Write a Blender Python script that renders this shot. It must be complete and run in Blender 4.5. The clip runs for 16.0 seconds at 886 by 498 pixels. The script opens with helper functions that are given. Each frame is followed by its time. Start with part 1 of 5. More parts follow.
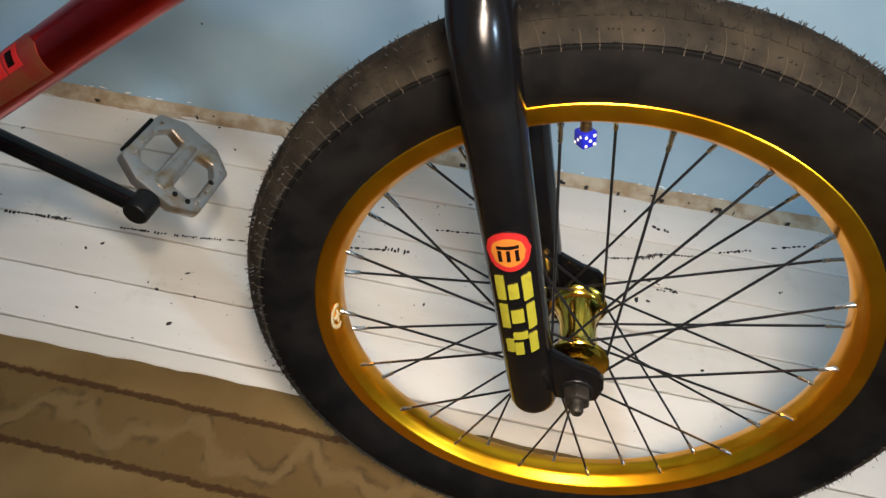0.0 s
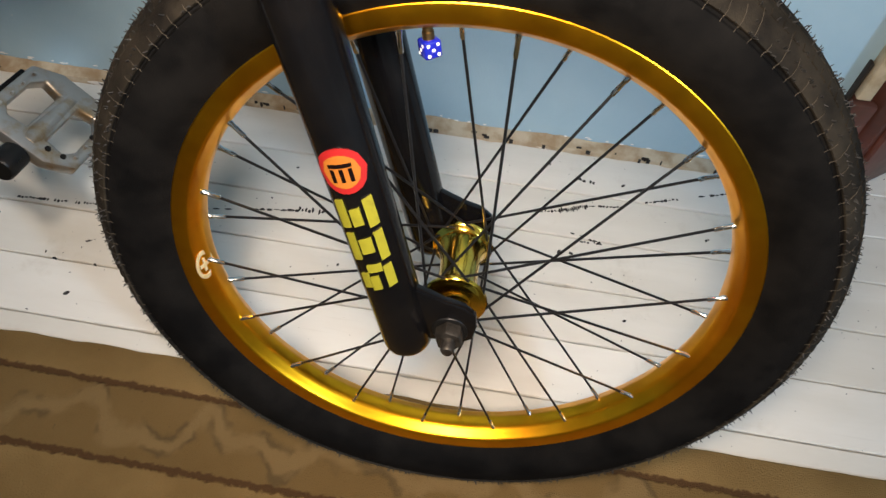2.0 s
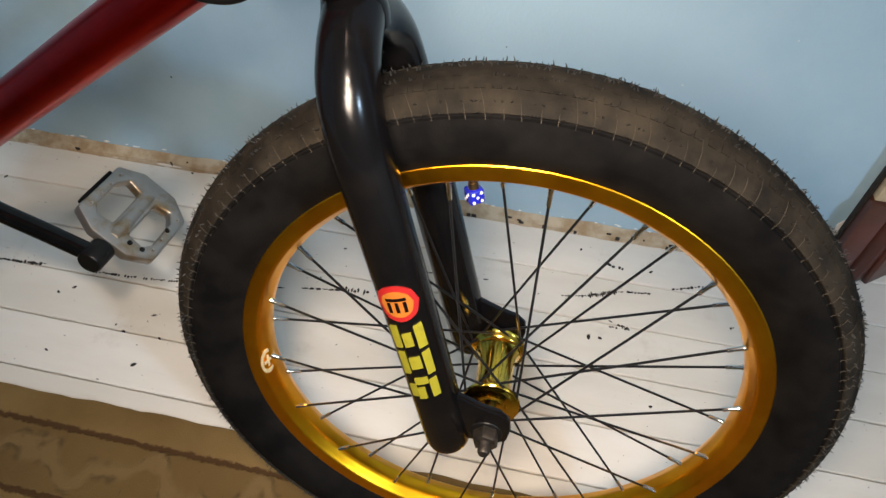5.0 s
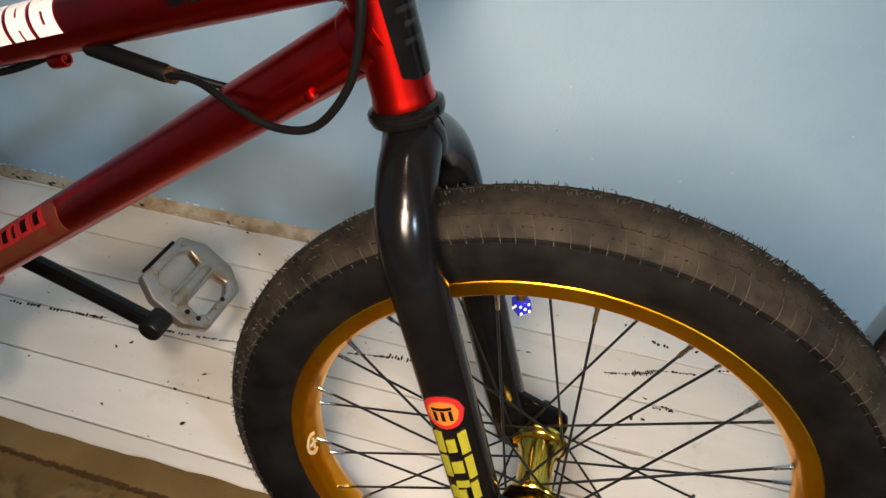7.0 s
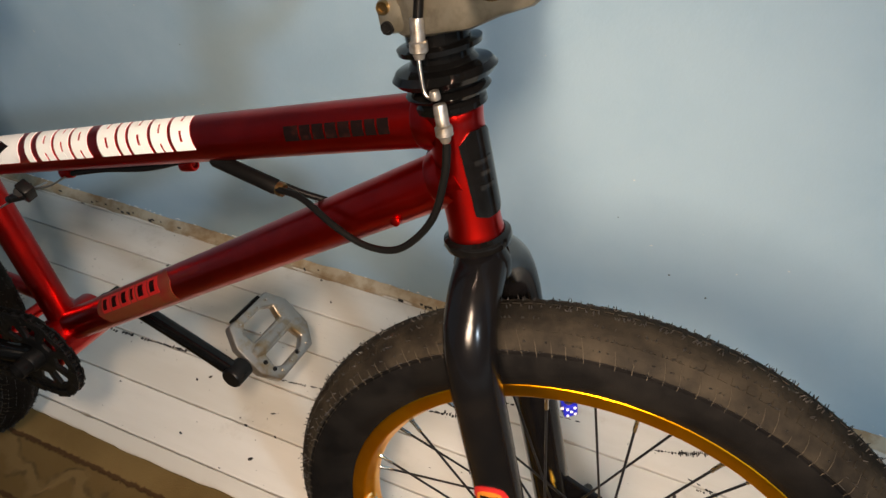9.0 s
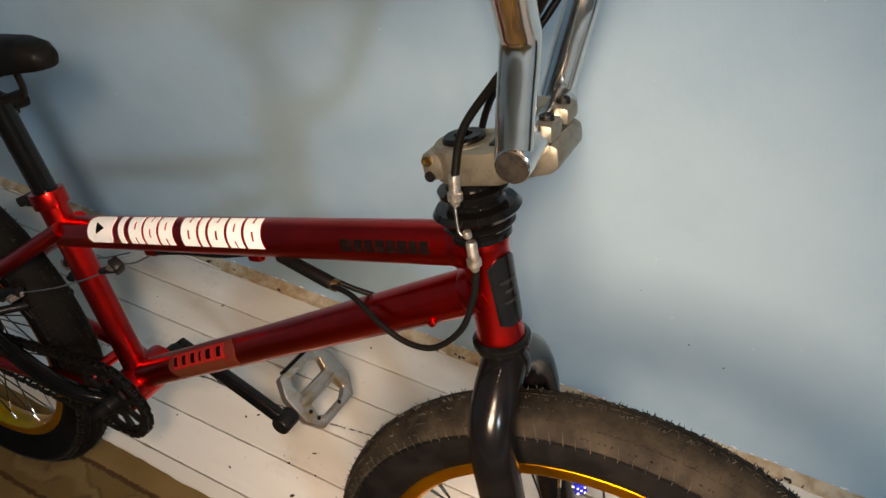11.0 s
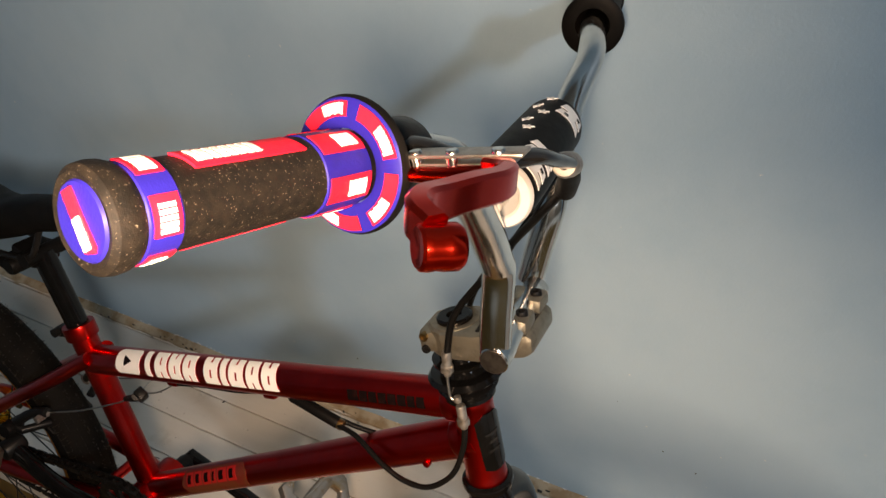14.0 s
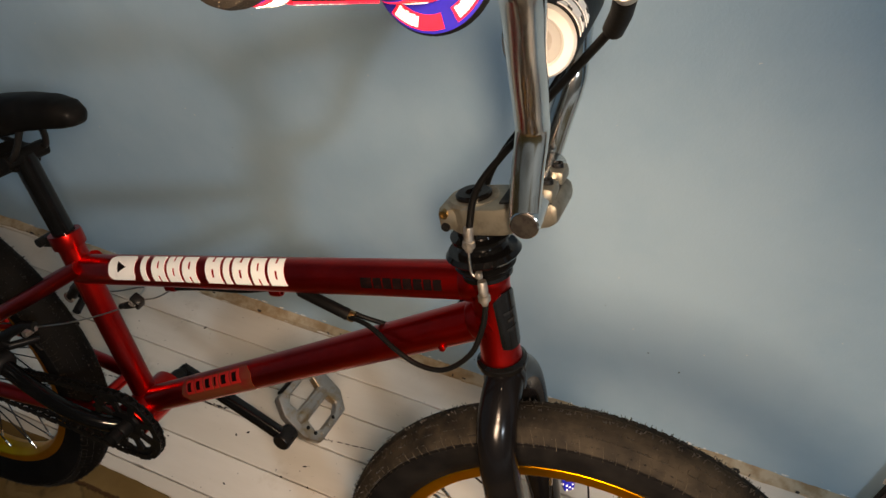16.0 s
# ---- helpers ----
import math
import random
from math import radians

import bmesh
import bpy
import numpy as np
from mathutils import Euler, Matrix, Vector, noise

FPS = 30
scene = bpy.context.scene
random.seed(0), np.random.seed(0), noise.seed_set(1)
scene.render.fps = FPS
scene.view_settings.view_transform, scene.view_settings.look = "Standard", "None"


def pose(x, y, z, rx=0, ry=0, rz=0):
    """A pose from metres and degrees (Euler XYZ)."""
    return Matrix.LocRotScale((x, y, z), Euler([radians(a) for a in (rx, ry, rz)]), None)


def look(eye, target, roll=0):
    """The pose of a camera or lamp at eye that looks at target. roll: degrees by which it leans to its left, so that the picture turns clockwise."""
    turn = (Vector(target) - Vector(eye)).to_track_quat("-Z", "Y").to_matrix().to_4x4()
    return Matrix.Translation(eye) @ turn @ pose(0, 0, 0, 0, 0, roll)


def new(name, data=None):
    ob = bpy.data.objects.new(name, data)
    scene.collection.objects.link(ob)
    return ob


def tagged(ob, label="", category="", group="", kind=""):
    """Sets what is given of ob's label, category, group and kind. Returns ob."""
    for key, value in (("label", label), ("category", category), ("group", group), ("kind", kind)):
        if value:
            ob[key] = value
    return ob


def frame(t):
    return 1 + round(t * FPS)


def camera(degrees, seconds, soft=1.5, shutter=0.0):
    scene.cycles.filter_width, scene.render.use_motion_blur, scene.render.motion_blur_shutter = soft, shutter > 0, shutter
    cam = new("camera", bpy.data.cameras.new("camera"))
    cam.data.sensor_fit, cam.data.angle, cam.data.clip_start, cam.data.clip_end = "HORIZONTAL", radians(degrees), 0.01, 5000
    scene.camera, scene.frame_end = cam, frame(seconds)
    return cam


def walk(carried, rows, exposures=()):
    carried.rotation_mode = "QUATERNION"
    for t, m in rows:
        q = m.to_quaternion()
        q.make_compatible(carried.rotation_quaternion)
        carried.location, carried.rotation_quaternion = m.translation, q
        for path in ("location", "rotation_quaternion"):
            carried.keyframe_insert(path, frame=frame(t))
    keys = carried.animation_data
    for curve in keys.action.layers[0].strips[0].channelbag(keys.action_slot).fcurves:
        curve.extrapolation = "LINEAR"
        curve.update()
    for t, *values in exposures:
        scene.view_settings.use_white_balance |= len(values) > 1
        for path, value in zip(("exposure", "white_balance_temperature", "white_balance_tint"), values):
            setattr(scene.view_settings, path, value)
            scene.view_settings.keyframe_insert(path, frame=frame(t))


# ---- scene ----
cam = camera(67.0, 16.0)
PATH = [
    (0, (0.044, -0.076, 0.728), (-0.148, 1.089, -0.887), 3.3),
    (0.5, (0.071, -0.077, 0.701), (-0.12, 1.08, -0.919), 3.1),
    (1, (0.094, -0.073, 0.687), (-0.05, 1.076, -0.943), 4.7),
    (1.5, (0.118, -0.073, 0.681), (-0.012, 1.053, -0.967), 3.8),
    (2, (0.129, -0.07, 0.683), (-0.003, 1.07, -0.955), 3.6),
    (2.5, (0.133, -0.066, 0.696), (-0.011, 1.102, -0.921), 3.4),
    (3, (0.134, -0.067, 0.709), (-0.016, 1.12, -0.894), 3.8),
    (3.2, (0.145, -0.081, 0.709), (-0.043, 1.144, -0.861), 2.0),
    (5.3, (0.115, -0.057, 0.766), (-0.143, 1.167, -0.795), 1.4),
    (5.5, (0.113, -0.051, 0.767), (-0.156, 1.184, -0.783), 1.7),
    (6, (0.111, -0.044, 0.779), (-0.208, 1.208, -0.747), 0.5),
    (6.5, (0.111, -0.043, 0.793), (-0.237, 1.23, -0.711), -0.0),
    (7, (0.108, -0.038, 0.804), (-0.282, 1.233, -0.691), -1.2),
    (7.5, (0.107, -0.035, 0.825), (-0.358, 1.238, -0.646), -2.3),
    (8, (0.104, -0.036, 0.842), (-0.412, 1.218, -0.629), -2.7),
    (8.5, (0.101, -0.037, 0.862), (-0.458, 1.218, -0.592), -2.6),
    (8.7, (0.103, -0.036, 0.871), (-0.464, 1.226, -0.573), -2.5),
    (10.8, (0.117, -0.037, 0.971), (-0.583, 1.204, -0.433), -4.0),
    (11, (0.118, -0.039, 0.982), (-0.586, 1.212, -0.41), -3.8),
    (11.5, (0.113, -0.041, 1.01), (-0.601, 1.21, -0.377), -3.4),
    (12, (0.109, -0.041, 1.037), (-0.65, 1.221, -0.316), -4.0),
    (12.5, (0.108, -0.043, 1.057), (-0.648, 1.245, -0.274), -4.5),
    (13, (0.114, -0.049, 1.077), (-0.617, 1.263, -0.244), -3.7),
    (13.5, (0.12, -0.05, 1.09), (-0.597, 1.284, -0.217), -3.3),
    (14, (0.124, -0.046, 1.104), (-0.6, 1.327, -0.158), -2.7),
    (14.5, (0.126, -0.047, 1.109), (-0.582, 1.338, -0.148), -2.1),
    (15, (0.12, -0.059, 1.103), (-0.558, 1.316, -0.183), -1.8),
    (15.5, (0.107, -0.081, 1.079), (-0.512, 1.279, -0.251), 0.1),
    (16, (0.092, -0.097, 1.061), (-0.476, 1.231, -0.323), -0.8),
]
EXPOSURES = [(0.0, 0.04, 6050, 11), (3.0, 0.04, 6050, 11), (6.0, -0.02, 6250, 13), (8.7, -0.03, 6950, 16), (11.0, -0.02, 7350, 19), (13.0, -0.38, 7650, 22), (14.5, -0.44, 7950, 22), (15.5, -0.50, 7700, 23), (16.0, -0.48, 7600, 19)]
walk(cam, [(t, look(eye, target, roll)) for t, eye, target, roll in PATH], EXPOSURES)

# ---- world, lamps ----
world = bpy.data.worlds.new("world")
scene.world = world
world.use_nodes = True
wn = world.node_tree
sky = wn.nodes.new("ShaderNodeTexSky")
sky.sky_type, sky.sun_disc = "NISHITA", False
sky.sun_elevation, sky.sun_rotation = radians(33), radians(117)
wn.links.new(sky.outputs[0], wn.nodes["Background"].inputs[0])
wn.nodes["Background"].inputs[1].default_value = 0.1


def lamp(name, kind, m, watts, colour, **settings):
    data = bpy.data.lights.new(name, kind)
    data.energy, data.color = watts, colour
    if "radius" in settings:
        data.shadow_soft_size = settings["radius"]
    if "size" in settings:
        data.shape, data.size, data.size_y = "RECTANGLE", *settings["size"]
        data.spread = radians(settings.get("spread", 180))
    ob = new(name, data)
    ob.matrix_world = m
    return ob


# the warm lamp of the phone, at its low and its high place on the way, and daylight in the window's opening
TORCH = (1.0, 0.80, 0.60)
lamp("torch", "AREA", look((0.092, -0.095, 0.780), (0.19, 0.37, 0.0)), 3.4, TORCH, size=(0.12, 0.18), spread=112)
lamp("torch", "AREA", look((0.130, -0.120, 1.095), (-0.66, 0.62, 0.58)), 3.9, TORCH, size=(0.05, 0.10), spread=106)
lamp("window_daylight", "AREA", look((3.25, -1.95, 2.68), (0.0, 0.4, 0.5)), 88, (0.60, 0.81, 1.0), size=(0.24, 0.28))

# ---- materials ----


def mat(name, colour, rough=0.5, metal=0.0, coat=0.0, spec=None):
    m = bpy.data.materials.new(name)
    m.use_nodes = True
    b = m.node_tree.nodes["Principled BSDF"]
    b.inputs["Base Color"].default_value = (*colour, 1)
    b.inputs["Roughness"].default_value = rough
    b.inputs["Metallic"].default_value = metal
    b.inputs["Coat Weight"].default_value = coat
    b.inputs["Coat Roughness"].default_value = 0.08
    if spec is not None:
        b.inputs["Specular IOR Level"].default_value = spec
    return m


class Tree:
    """Short ways to add nodes to a material."""

    def __init__(self, m):
        self.t = m.node_tree
        self.b = self.t.nodes["Principled BSDF"]

    def put(self, value, socket):
        if isinstance(value, bpy.types.NodeSocket):
            self.t.links.new(value, socket)
        elif isinstance(value, tuple) and len(value) == 3 and socket.type == "RGBA":
            socket.default_value = (*value, 1)
        else:
            socket.default_value = value

    def coords(self, kind="Object"):
        return self.t.nodes.new("ShaderNodeTexCoord").outputs[kind]

    def scaled(self, vec, x, y, z):
        n = self.t.nodes.new("ShaderNodeMapping")
        n.inputs["Scale"].default_value = (x, y, z)
        self.put(vec, n.inputs["Vector"])
        return n.outputs[0]

    def noise(self, vec, scale, detail=3.0, rough=0.55):
        n = self.t.nodes.new("ShaderNodeTexNoise")
        n.inputs["Scale"].default_value = scale
        n.inputs["Detail"].default_value = detail
        n.inputs["Roughness"].default_value = rough
        self.put(vec, n.inputs["Vector"])
        return n.outputs["Fac"]

    def voronoi(self, vec, scale, out="Distance"):
        n = self.t.nodes.new("ShaderNodeTexVoronoi")
        n.inputs["Scale"].default_value = scale
        self.put(vec, n.inputs["Vector"])
        return n.outputs[out]

    def math(self, op, a, b=0.0, c=0.0):
        n = self.t.nodes.new("ShaderNodeMath")
        n.operation = op
        for v, s in zip((a, b, c), n.inputs):
            self.put(v, s)
        return n.outputs[0]

    def ramp(self, fac, lo, hi):
        """0 below lo, 1 above hi."""
        n = self.t.nodes.new("ShaderNodeMapRange")
        n.interpolation_type = "SMOOTHSTEP"
        self.put(fac, n.inputs[0])
        n.inputs[1].default_value, n.inputs[2].default_value = (lo, hi) if lo < hi else (hi, lo)
        n.inputs[3].default_value, n.inputs[4].default_value = (0, 1) if lo < hi else (1, 0)
        return n.outputs[0]

    def mix(self, fac, a, b):
        n = self.t.nodes.new("ShaderNodeMix")
        n.data_type = "RGBA"
        self.put(fac, n.inputs[0])
        self.put(a, n.inputs[6])
        self.put(b, n.inputs[7])
        return n.outputs[2]

    def xyz(self, vec):
        n = self.t.nodes.new("ShaderNodeSeparateXYZ")
        self.put(vec, n.inputs[0])
        return n.outputs

    def island(self):
        return self.t.nodes.new("ShaderNodeNewGeometry").outputs["Random Per Island"]

    def object_random(self):
        return self.t.nodes.new("ShaderNodeObjectInfo").outputs["Random"]

    def colour(self, v):
        self.put(v, self.b.inputs["Base Color"])

    def rough(self, v):
        self.put(v, self.b.inputs["Roughness"])

    def bump(self, height, strength=0.3, distance=0.001):
        n = self.t.nodes.new("ShaderNodeBump")
        n.inputs["Strength"].default_value = strength
        n.inputs["Distance"].default_value = distance
        self.put(height, n.inputs["Height"])
        self.t.links.new(n.outputs[0], self.b.inputs["Normal"])


def wear(m, base, worn, scale, lo, hi, rough=None, bump=0.0, fine=900.0):
    """Blotches of a second colour, a change of gloss and a fine grain."""
    t = Tree(m)
    c = t.coords()
    n = t.noise(c, scale, 5.0, 0.6)
    t.colour(t.mix(t.ramp(n, lo, hi), base, worn))
    if rough:
        t.rough(t.math("MULTIPLY_ADD", t.noise(c, scale * 3.1, 4.0), rough[1] - rough[0], rough[0]))
    if bump:
        t.bump(t.noise(c, fine, 2.0), bump, 0.0005)
    return m


def paint_wall():
    m = mat("blue_wall_paint", (0.36, 0.53, 0.65), 0.55)
    t = Tree(m)
    c = t.coords()
    broad = t.noise(c, 1.7, 4.0)
    col = t.mix(t.ramp(t.math("MULTIPLY_ADD", t.math("SUBTRACT", t.noise(c, 14.0, 5.0, 0.65), 0.5), 0.5, broad), 0.3, 0.7), (0.335, 0.500, 0.620), (0.385, 0.545, 0.655))
    chips = t.ramp(t.noise(t.scaled(c, 1.0, 1.0, 1.6), 75.0, 2.0), 0.775, 0.79)
    col = t.mix(t.math("MULTIPLY", chips, 0.75), col, (0.72, 0.72, 0.68))
    specks = t.ramp(t.noise(t.scaled(c, 1.0, 1.0, 0.8), 63.0, 1.0), 0.205, 0.195)
    col = t.mix(specks, col, (0.05, 0.045, 0.04))
    t.colour(col)
    t.rough(t.math("MULTIPLY_ADD", t.noise(c, 9.0, 4.0), 0.25, 0.40))
    roll = t.math("ADD", t.noise(c, 320.0, 3.0), t.math("MULTIPLY", t.noise(c, 26.0, 3.0), 1.5))
    roll = t.math("ADD", roll, t.math("MULTIPLY", t.noise(c, 5.0, 3.0), 9.0))
    t.bump(roll, 0.34, 0.0010)
    return m


def paint_boards():
    m = mat("worn_white_floor_paint", (0.72, 0.70, 0.66), 0.4)
    t = Tree(m)
    c = t.coords()
    long = t.scaled(c, 0.35, 1.6, 1.0)
    tone = t.math("MULTIPLY_ADD", t.object_random(), 0.35, t.noise(long, 7.0, 5.0, 0.6))
    col = t.mix(t.ramp(tone, 0.35, 1.0), (0.75, 0.715, 0.655), (0.62, 0.58, 0.51))
    dirt = t.ramp(t.noise(c, 11.0, 6.0, 0.7), 0.56, 0.78)
    col = t.mix(t.math("MULTIPLY", dirt, 0.45), col, (0.40, 0.34, 0.26))
    grain = t.ramp(t.noise(t.scaled(c, 0.10, 2.2, 1.0), 120.0, 3.0), 0.60, 0.75)
    col = t.mix(t.math("MULTIPLY", grain, 0.12), col, (0.45, 0.40, 0.33))
    spots = t.ramp(t.noise(t.scaled(c, 0.75, 1.25, 1.0), 47.0, 2.5, 0.6), 0.735, 0.75)
    flecks = t.ramp(t.noise(c, 190.0, 1.5), 0.745, 0.765)
    gouges = t.math("MULTIPLY", t.ramp(t.noise(t.scaled(c, 0.22, 1.7, 1.0), 62.0, 3.0, 0.6), 0.73, 0.745), t.ramp(t.noise(c, 5.0, 2.0), 0.46, 0.56))
    spots = t.math("MAXIMUM", spots, gouges)
    col = t.mix(t.math("MAXIMUM", spots, flecks), col, (0.035, 0.03, 0.026))
    t.colour(col)
    t.rough(t.math("MULTIPLY_ADD", t.noise(c, 14.0, 4.0), 0.3, 0.28))
    h = t.math("SUBTRACT", t.math("MULTIPLY", t.noise(long, 40.0, 4.0), 1.0), t.math("MULTIPLY", spots, 1.2))
    t.bump(h, 0.28, 0.0012)
    return m


def rug_pile():
    m = mat("tan_rug_pile", (0.30, 0.22, 0.13), 0.95, spec=0.15)
    t = Tree(m)
    c = t.coords()
    p = t.xyz(c)
    jag = t.math("MULTIPLY", t.math("SUBTRACT", t.noise(t.scaled(c, 1, 1, 1), 130.0, 3.0), 0.5), 0.010)
    y = t.math("ADD", p[1], jag)
    line_a = t.ramp(t.math("ABSOLUTE", t.math("SUBTRACT", y, 0.164)), 0.0048, 0.0018)
    line_b = t.ramp(t.math("ABSOLUTE", t.math("SUBTRACT", y, 0.086)), 0.0048, 0.0018)
    line_c = t.ramp(t.math("ABSOLUTE", t.math("SUBTRACT", y, 0.005)), 0.008, 0.003)
    band = t.ramp(t.math("ABSOLUTE", t.math("SUBTRACT", y, 0.125)), 0.041, 0.036)
    drift = t.math("MULTIPLY", t.math("SUBTRACT", t.noise(c, 14.0, 3.0, 0.6), 0.5), 0.075)
    wave = t.math("MULTIPLY", t.math("SINE", t.math("MULTIPLY_ADD", p[0], 44.0, 0.7)), 0.012)
    curl = t.math("MULTIPLY", t.math("SINE", t.math("MULTIPLY_ADD", p[0], 101.0, 2.0)), 0.007)
    d = t.math("SUBTRACT", t.math("ADD", y, drift), t.math("ADD", t.math("ADD", wave, curl), 0.126))
    motif = t.math("MULTIPLY", t.ramp(t.math("ABSOLUTE", d), 0.020, 0.003), band)
    edge = t.math("MULTIPLY", t.ramp(t.math("ABSOLUTE", t.math("SUBTRACT", t.math("ABSOLUTE", d), 0.013)), 0.008, 0.0005), band)
    tone = t.noise(c, 8.0, 5.0)
    col = t.mix(t.ramp(tone, 0.3, 0.75), (0.205, 0.130, 0.048), (0.145, 0.088, 0.029))
    col = t.mix(t.math("MULTIPLY", band, 0.6), col, (0.105, 0.062, 0.020))
    col = t.mix(t.math("MULTIPLY", motif, 0.5), col, (0.200, 0.132, 0.056))
    col = t.mix(t.math("MULTIPLY", edge, t.math("MULTIPLY", t.ramp(t.noise(c, 26.0, 2.0), 0.46, 0.60), 0.55)), col, (0.048, 0.032, 0.015))
    dark = t.math("MAXIMUM", t.math("MAXIMUM", line_a, line_b), t.math("MULTIPLY", line_c, 0.6))
    col = t.mix(t.math("MULTIPLY", dark, 0.92), col, (0.058, 0.027, 0.010))
    lint = t.ramp(t.noise(c, 210.0, 1.0), 0.795, 0.81)
    col = t.mix(t.math("MULTIPLY", lint, 0.8), col, (0.03, 0.025, 0.02))
    t.colour(col)
    h = t.math("ADD", t.noise(c, 700.0, 2.0), t.math("MULTIPLY", t.math("SUBTRACT", t.math("MULTIPLY", motif, 0.4), t.math("MULTIPLY_ADD", edge, 0.25, dark)), 1.2))
    t.bump(h, 0.7, 0.0022)
    return m


def tyre_rubber(name, base, dust, amount):
    m = mat(name, base, 0.6)
    t = Tree(m)
    c = t.coords()
    n = t.noise(c, 28.0, 6.0, 0.65)
    col = t.mix(t.math("MULTIPLY", t.ramp(n, 0.30, 0.72), amount), base, dust)
    t.colour(col)
    t.rough(t.math("MULTIPLY_ADD", n, 0.30, 0.55))
    t.b.inputs["Specular IOR Level"].default_value = 0.055
    t.bump(t.math("ADD", t.noise(c, 900.0, 2.0), t.math("MULTIPLY", t.noise(c, 140.0, 3.0), 1.5)), 0.35, 0.0007)
    return m


def candy_paint():
    m = mat("candy_red_frame_paint", (0.52, 0.010, 0.007), 0.30, 1.0, 0.30)
    t = Tree(m)
    c = t.coords()
    t.colour(t.mix(t.ramp(t.noise(c, 24.0, 4.0), 0.3, 0.75), (0.56, 0.010, 0.006), (0.42, 0.007, 0.005)))
    t.rough(t.math("MULTIPLY_ADD", t.noise(c, 60.0, 4.0), 0.10, 0.26))
    t.bump(t.noise(c, 1500.0, 1.0), 0.05, 0.0003)
    return m


def foam_rubber():
    m = mat("speckled_black_grip_rubber", (0.035, 0.030, 0.026), 0.6, spec=0.2)
    t = Tree(m)
    c = t.coords()
    grain = t.noise(c, 1100.0, 2.0)
    col = t.mix(t.ramp(t.noise(c, 300.0, 4.0), 0.35, 0.7), (0.0045, 0.0038, 0.0030), (0.011, 0.0085, 0.006))
    col = t.mix(t.ramp(t.noise(c, 1400.0, 1.0), 0.675, 0.75), col, (0.16, 0.13, 0.095))
    t.colour(col)
    t.bump(grain, 0.35, 0.0005)
    return m


def cast_metal(name, a, b, rough=0.38, scale=60.0):
    m = mat(name, a, rough, 0.85)
    return wear(m, a, b, scale, 0.42, 0.72, (rough - 0.08, rough + 0.18), 0.10, 1200.0)


def brown_wood():
    m = mat("dark_red_brown_door_paint", (0.10, 0.035, 0.025), 0.4)
    return wear(m, (0.11, 0.035, 0.024), (0.055, 0.028, 0.02), 14.0, 0.35, 0.7, (0.3, 0.55), 0.2, 300.0)


M_WALL = paint_wall()
M_BOARD = paint_boards()
M_RUG = rug_pile()
M_SIDEWALL = tyre_rubber("black_tyre_sidewall", (0.0028, 0.0028, 0.0030), (0.0125, 0.0115, 0.0105), 0.55)
M_TREAD = tyre_rubber("dusty_tyre_tread", (0.0080, 0.0072, 0.0062), (0.035, 0.029, 0.021), 0.85)
M_REARTREAD = tyre_rubber("black_rear_tread", (0.0032, 0.003, 0.0028), (0.009, 0.0075, 0.006), 0.8)
M_NUB = mat("pale_dusty_rubber_rib", (0.052, 0.044, 0.033), 0.85, spec=0.1)
M_HAIR = mat("black_rubber_hair", (0.012, 0.011, 0.010), 0.7)
M_GOLD = wear(mat("gold_anodised_rim", (0.86, 0.40, 0.009), 0.32, 1.0), (0.88, 0.42, 0.010), (0.78, 0.33, 0.006), 18.0, 0.35, 0.7, (0.24, 0.37), 0.04, 900.0)
M_GOLDHUB = wear(mat("polished_gold_hub", (0.80, 0.52, 0.06), 0.14, 1.0), (0.82, 0.56, 0.08), (0.70, 0.42, 0.04), 60.0, 0.35, 0.7, (0.08, 0.22))
M_RED = candy_paint()
M_FORK = wear(mat("satin_black_fork_paint", (0.003, 0.003, 0.0033), 0.18, spec=0.28), (0.0025, 0.0025, 0.003), (0.0045, 0.004, 0.004), 30.0, 0.4, 0.7, (0.15, 0.23), 0.04, 1600.0)
M_BLACK = wear(mat("black_metal", (0.007, 0.007, 0.007), 0.34, 0.0, spec=0.18), (0.005, 0.005, 0.005), (0.012, 0.011, 0.010), 70.0, 0.5, 0.8, (0.28, 0.5), 0.12)
M_STEEL = cast_metal("dull_steel", (0.42, 0.40, 0.37), (0.22, 0.19, 0.15), 0.30, 140.0)
M_PLATED = wear(mat("polished_plated_bar", (0.76, 0.73, 0.69), 0.12, 1.0), (0.78, 0.75, 0.71), (0.66, 0.62, 0.57), 40.0, 0.4, 0.75, (0.09, 0.20))
M_STEM = cast_metal("pale_cast_alloy_stem", (0.29, 0.27, 0.215), (0.20, 0.175, 0.135), 0.40, 90.0)
M_PEDAL = cast_metal("grey_cast_pedal", (0.34, 0.33, 0.31), (0.28, 0.20, 0.11), 0.34, 55.0)
M_PLASTIC = wear(mat("black_plastic", (0.005, 0.005, 0.005), 0.45, spec=0.07), (0.0032, 0.0032, 0.0032), (0.0065, 0.006, 0.0055), 40.0, 0.4, 0.8, (0.40, 0.56), 0.2, 700.0)
M_GLOSS = wear(mat("glossy_black_rings", (0.008, 0.008, 0.008), 0.16), (0.007, 0.007, 0.007), (0.014, 0.013, 0.012), 50.0, 0.4, 0.8, (0.12, 0.24))
M_WORNSTEEL = cast_metal("worn_dark_steel", (0.075, 0.066, 0.056), (0.035, 0.030, 0.026), 0.42, 160.0)
M_CABLE = mat("black_cable_housing", (0.004, 0.004, 0.004), 0.4, spec=0.08)
M_DEEPBLACK = wear(mat("deep_black_lacquer", (0.004, 0.004, 0.004), 0.1, spec=0.28), (0.0025, 0.0025, 0.0025), (0.005, 0.0045, 0.0045), 60.0, 0.4, 0.8, (0.07, 0.16))
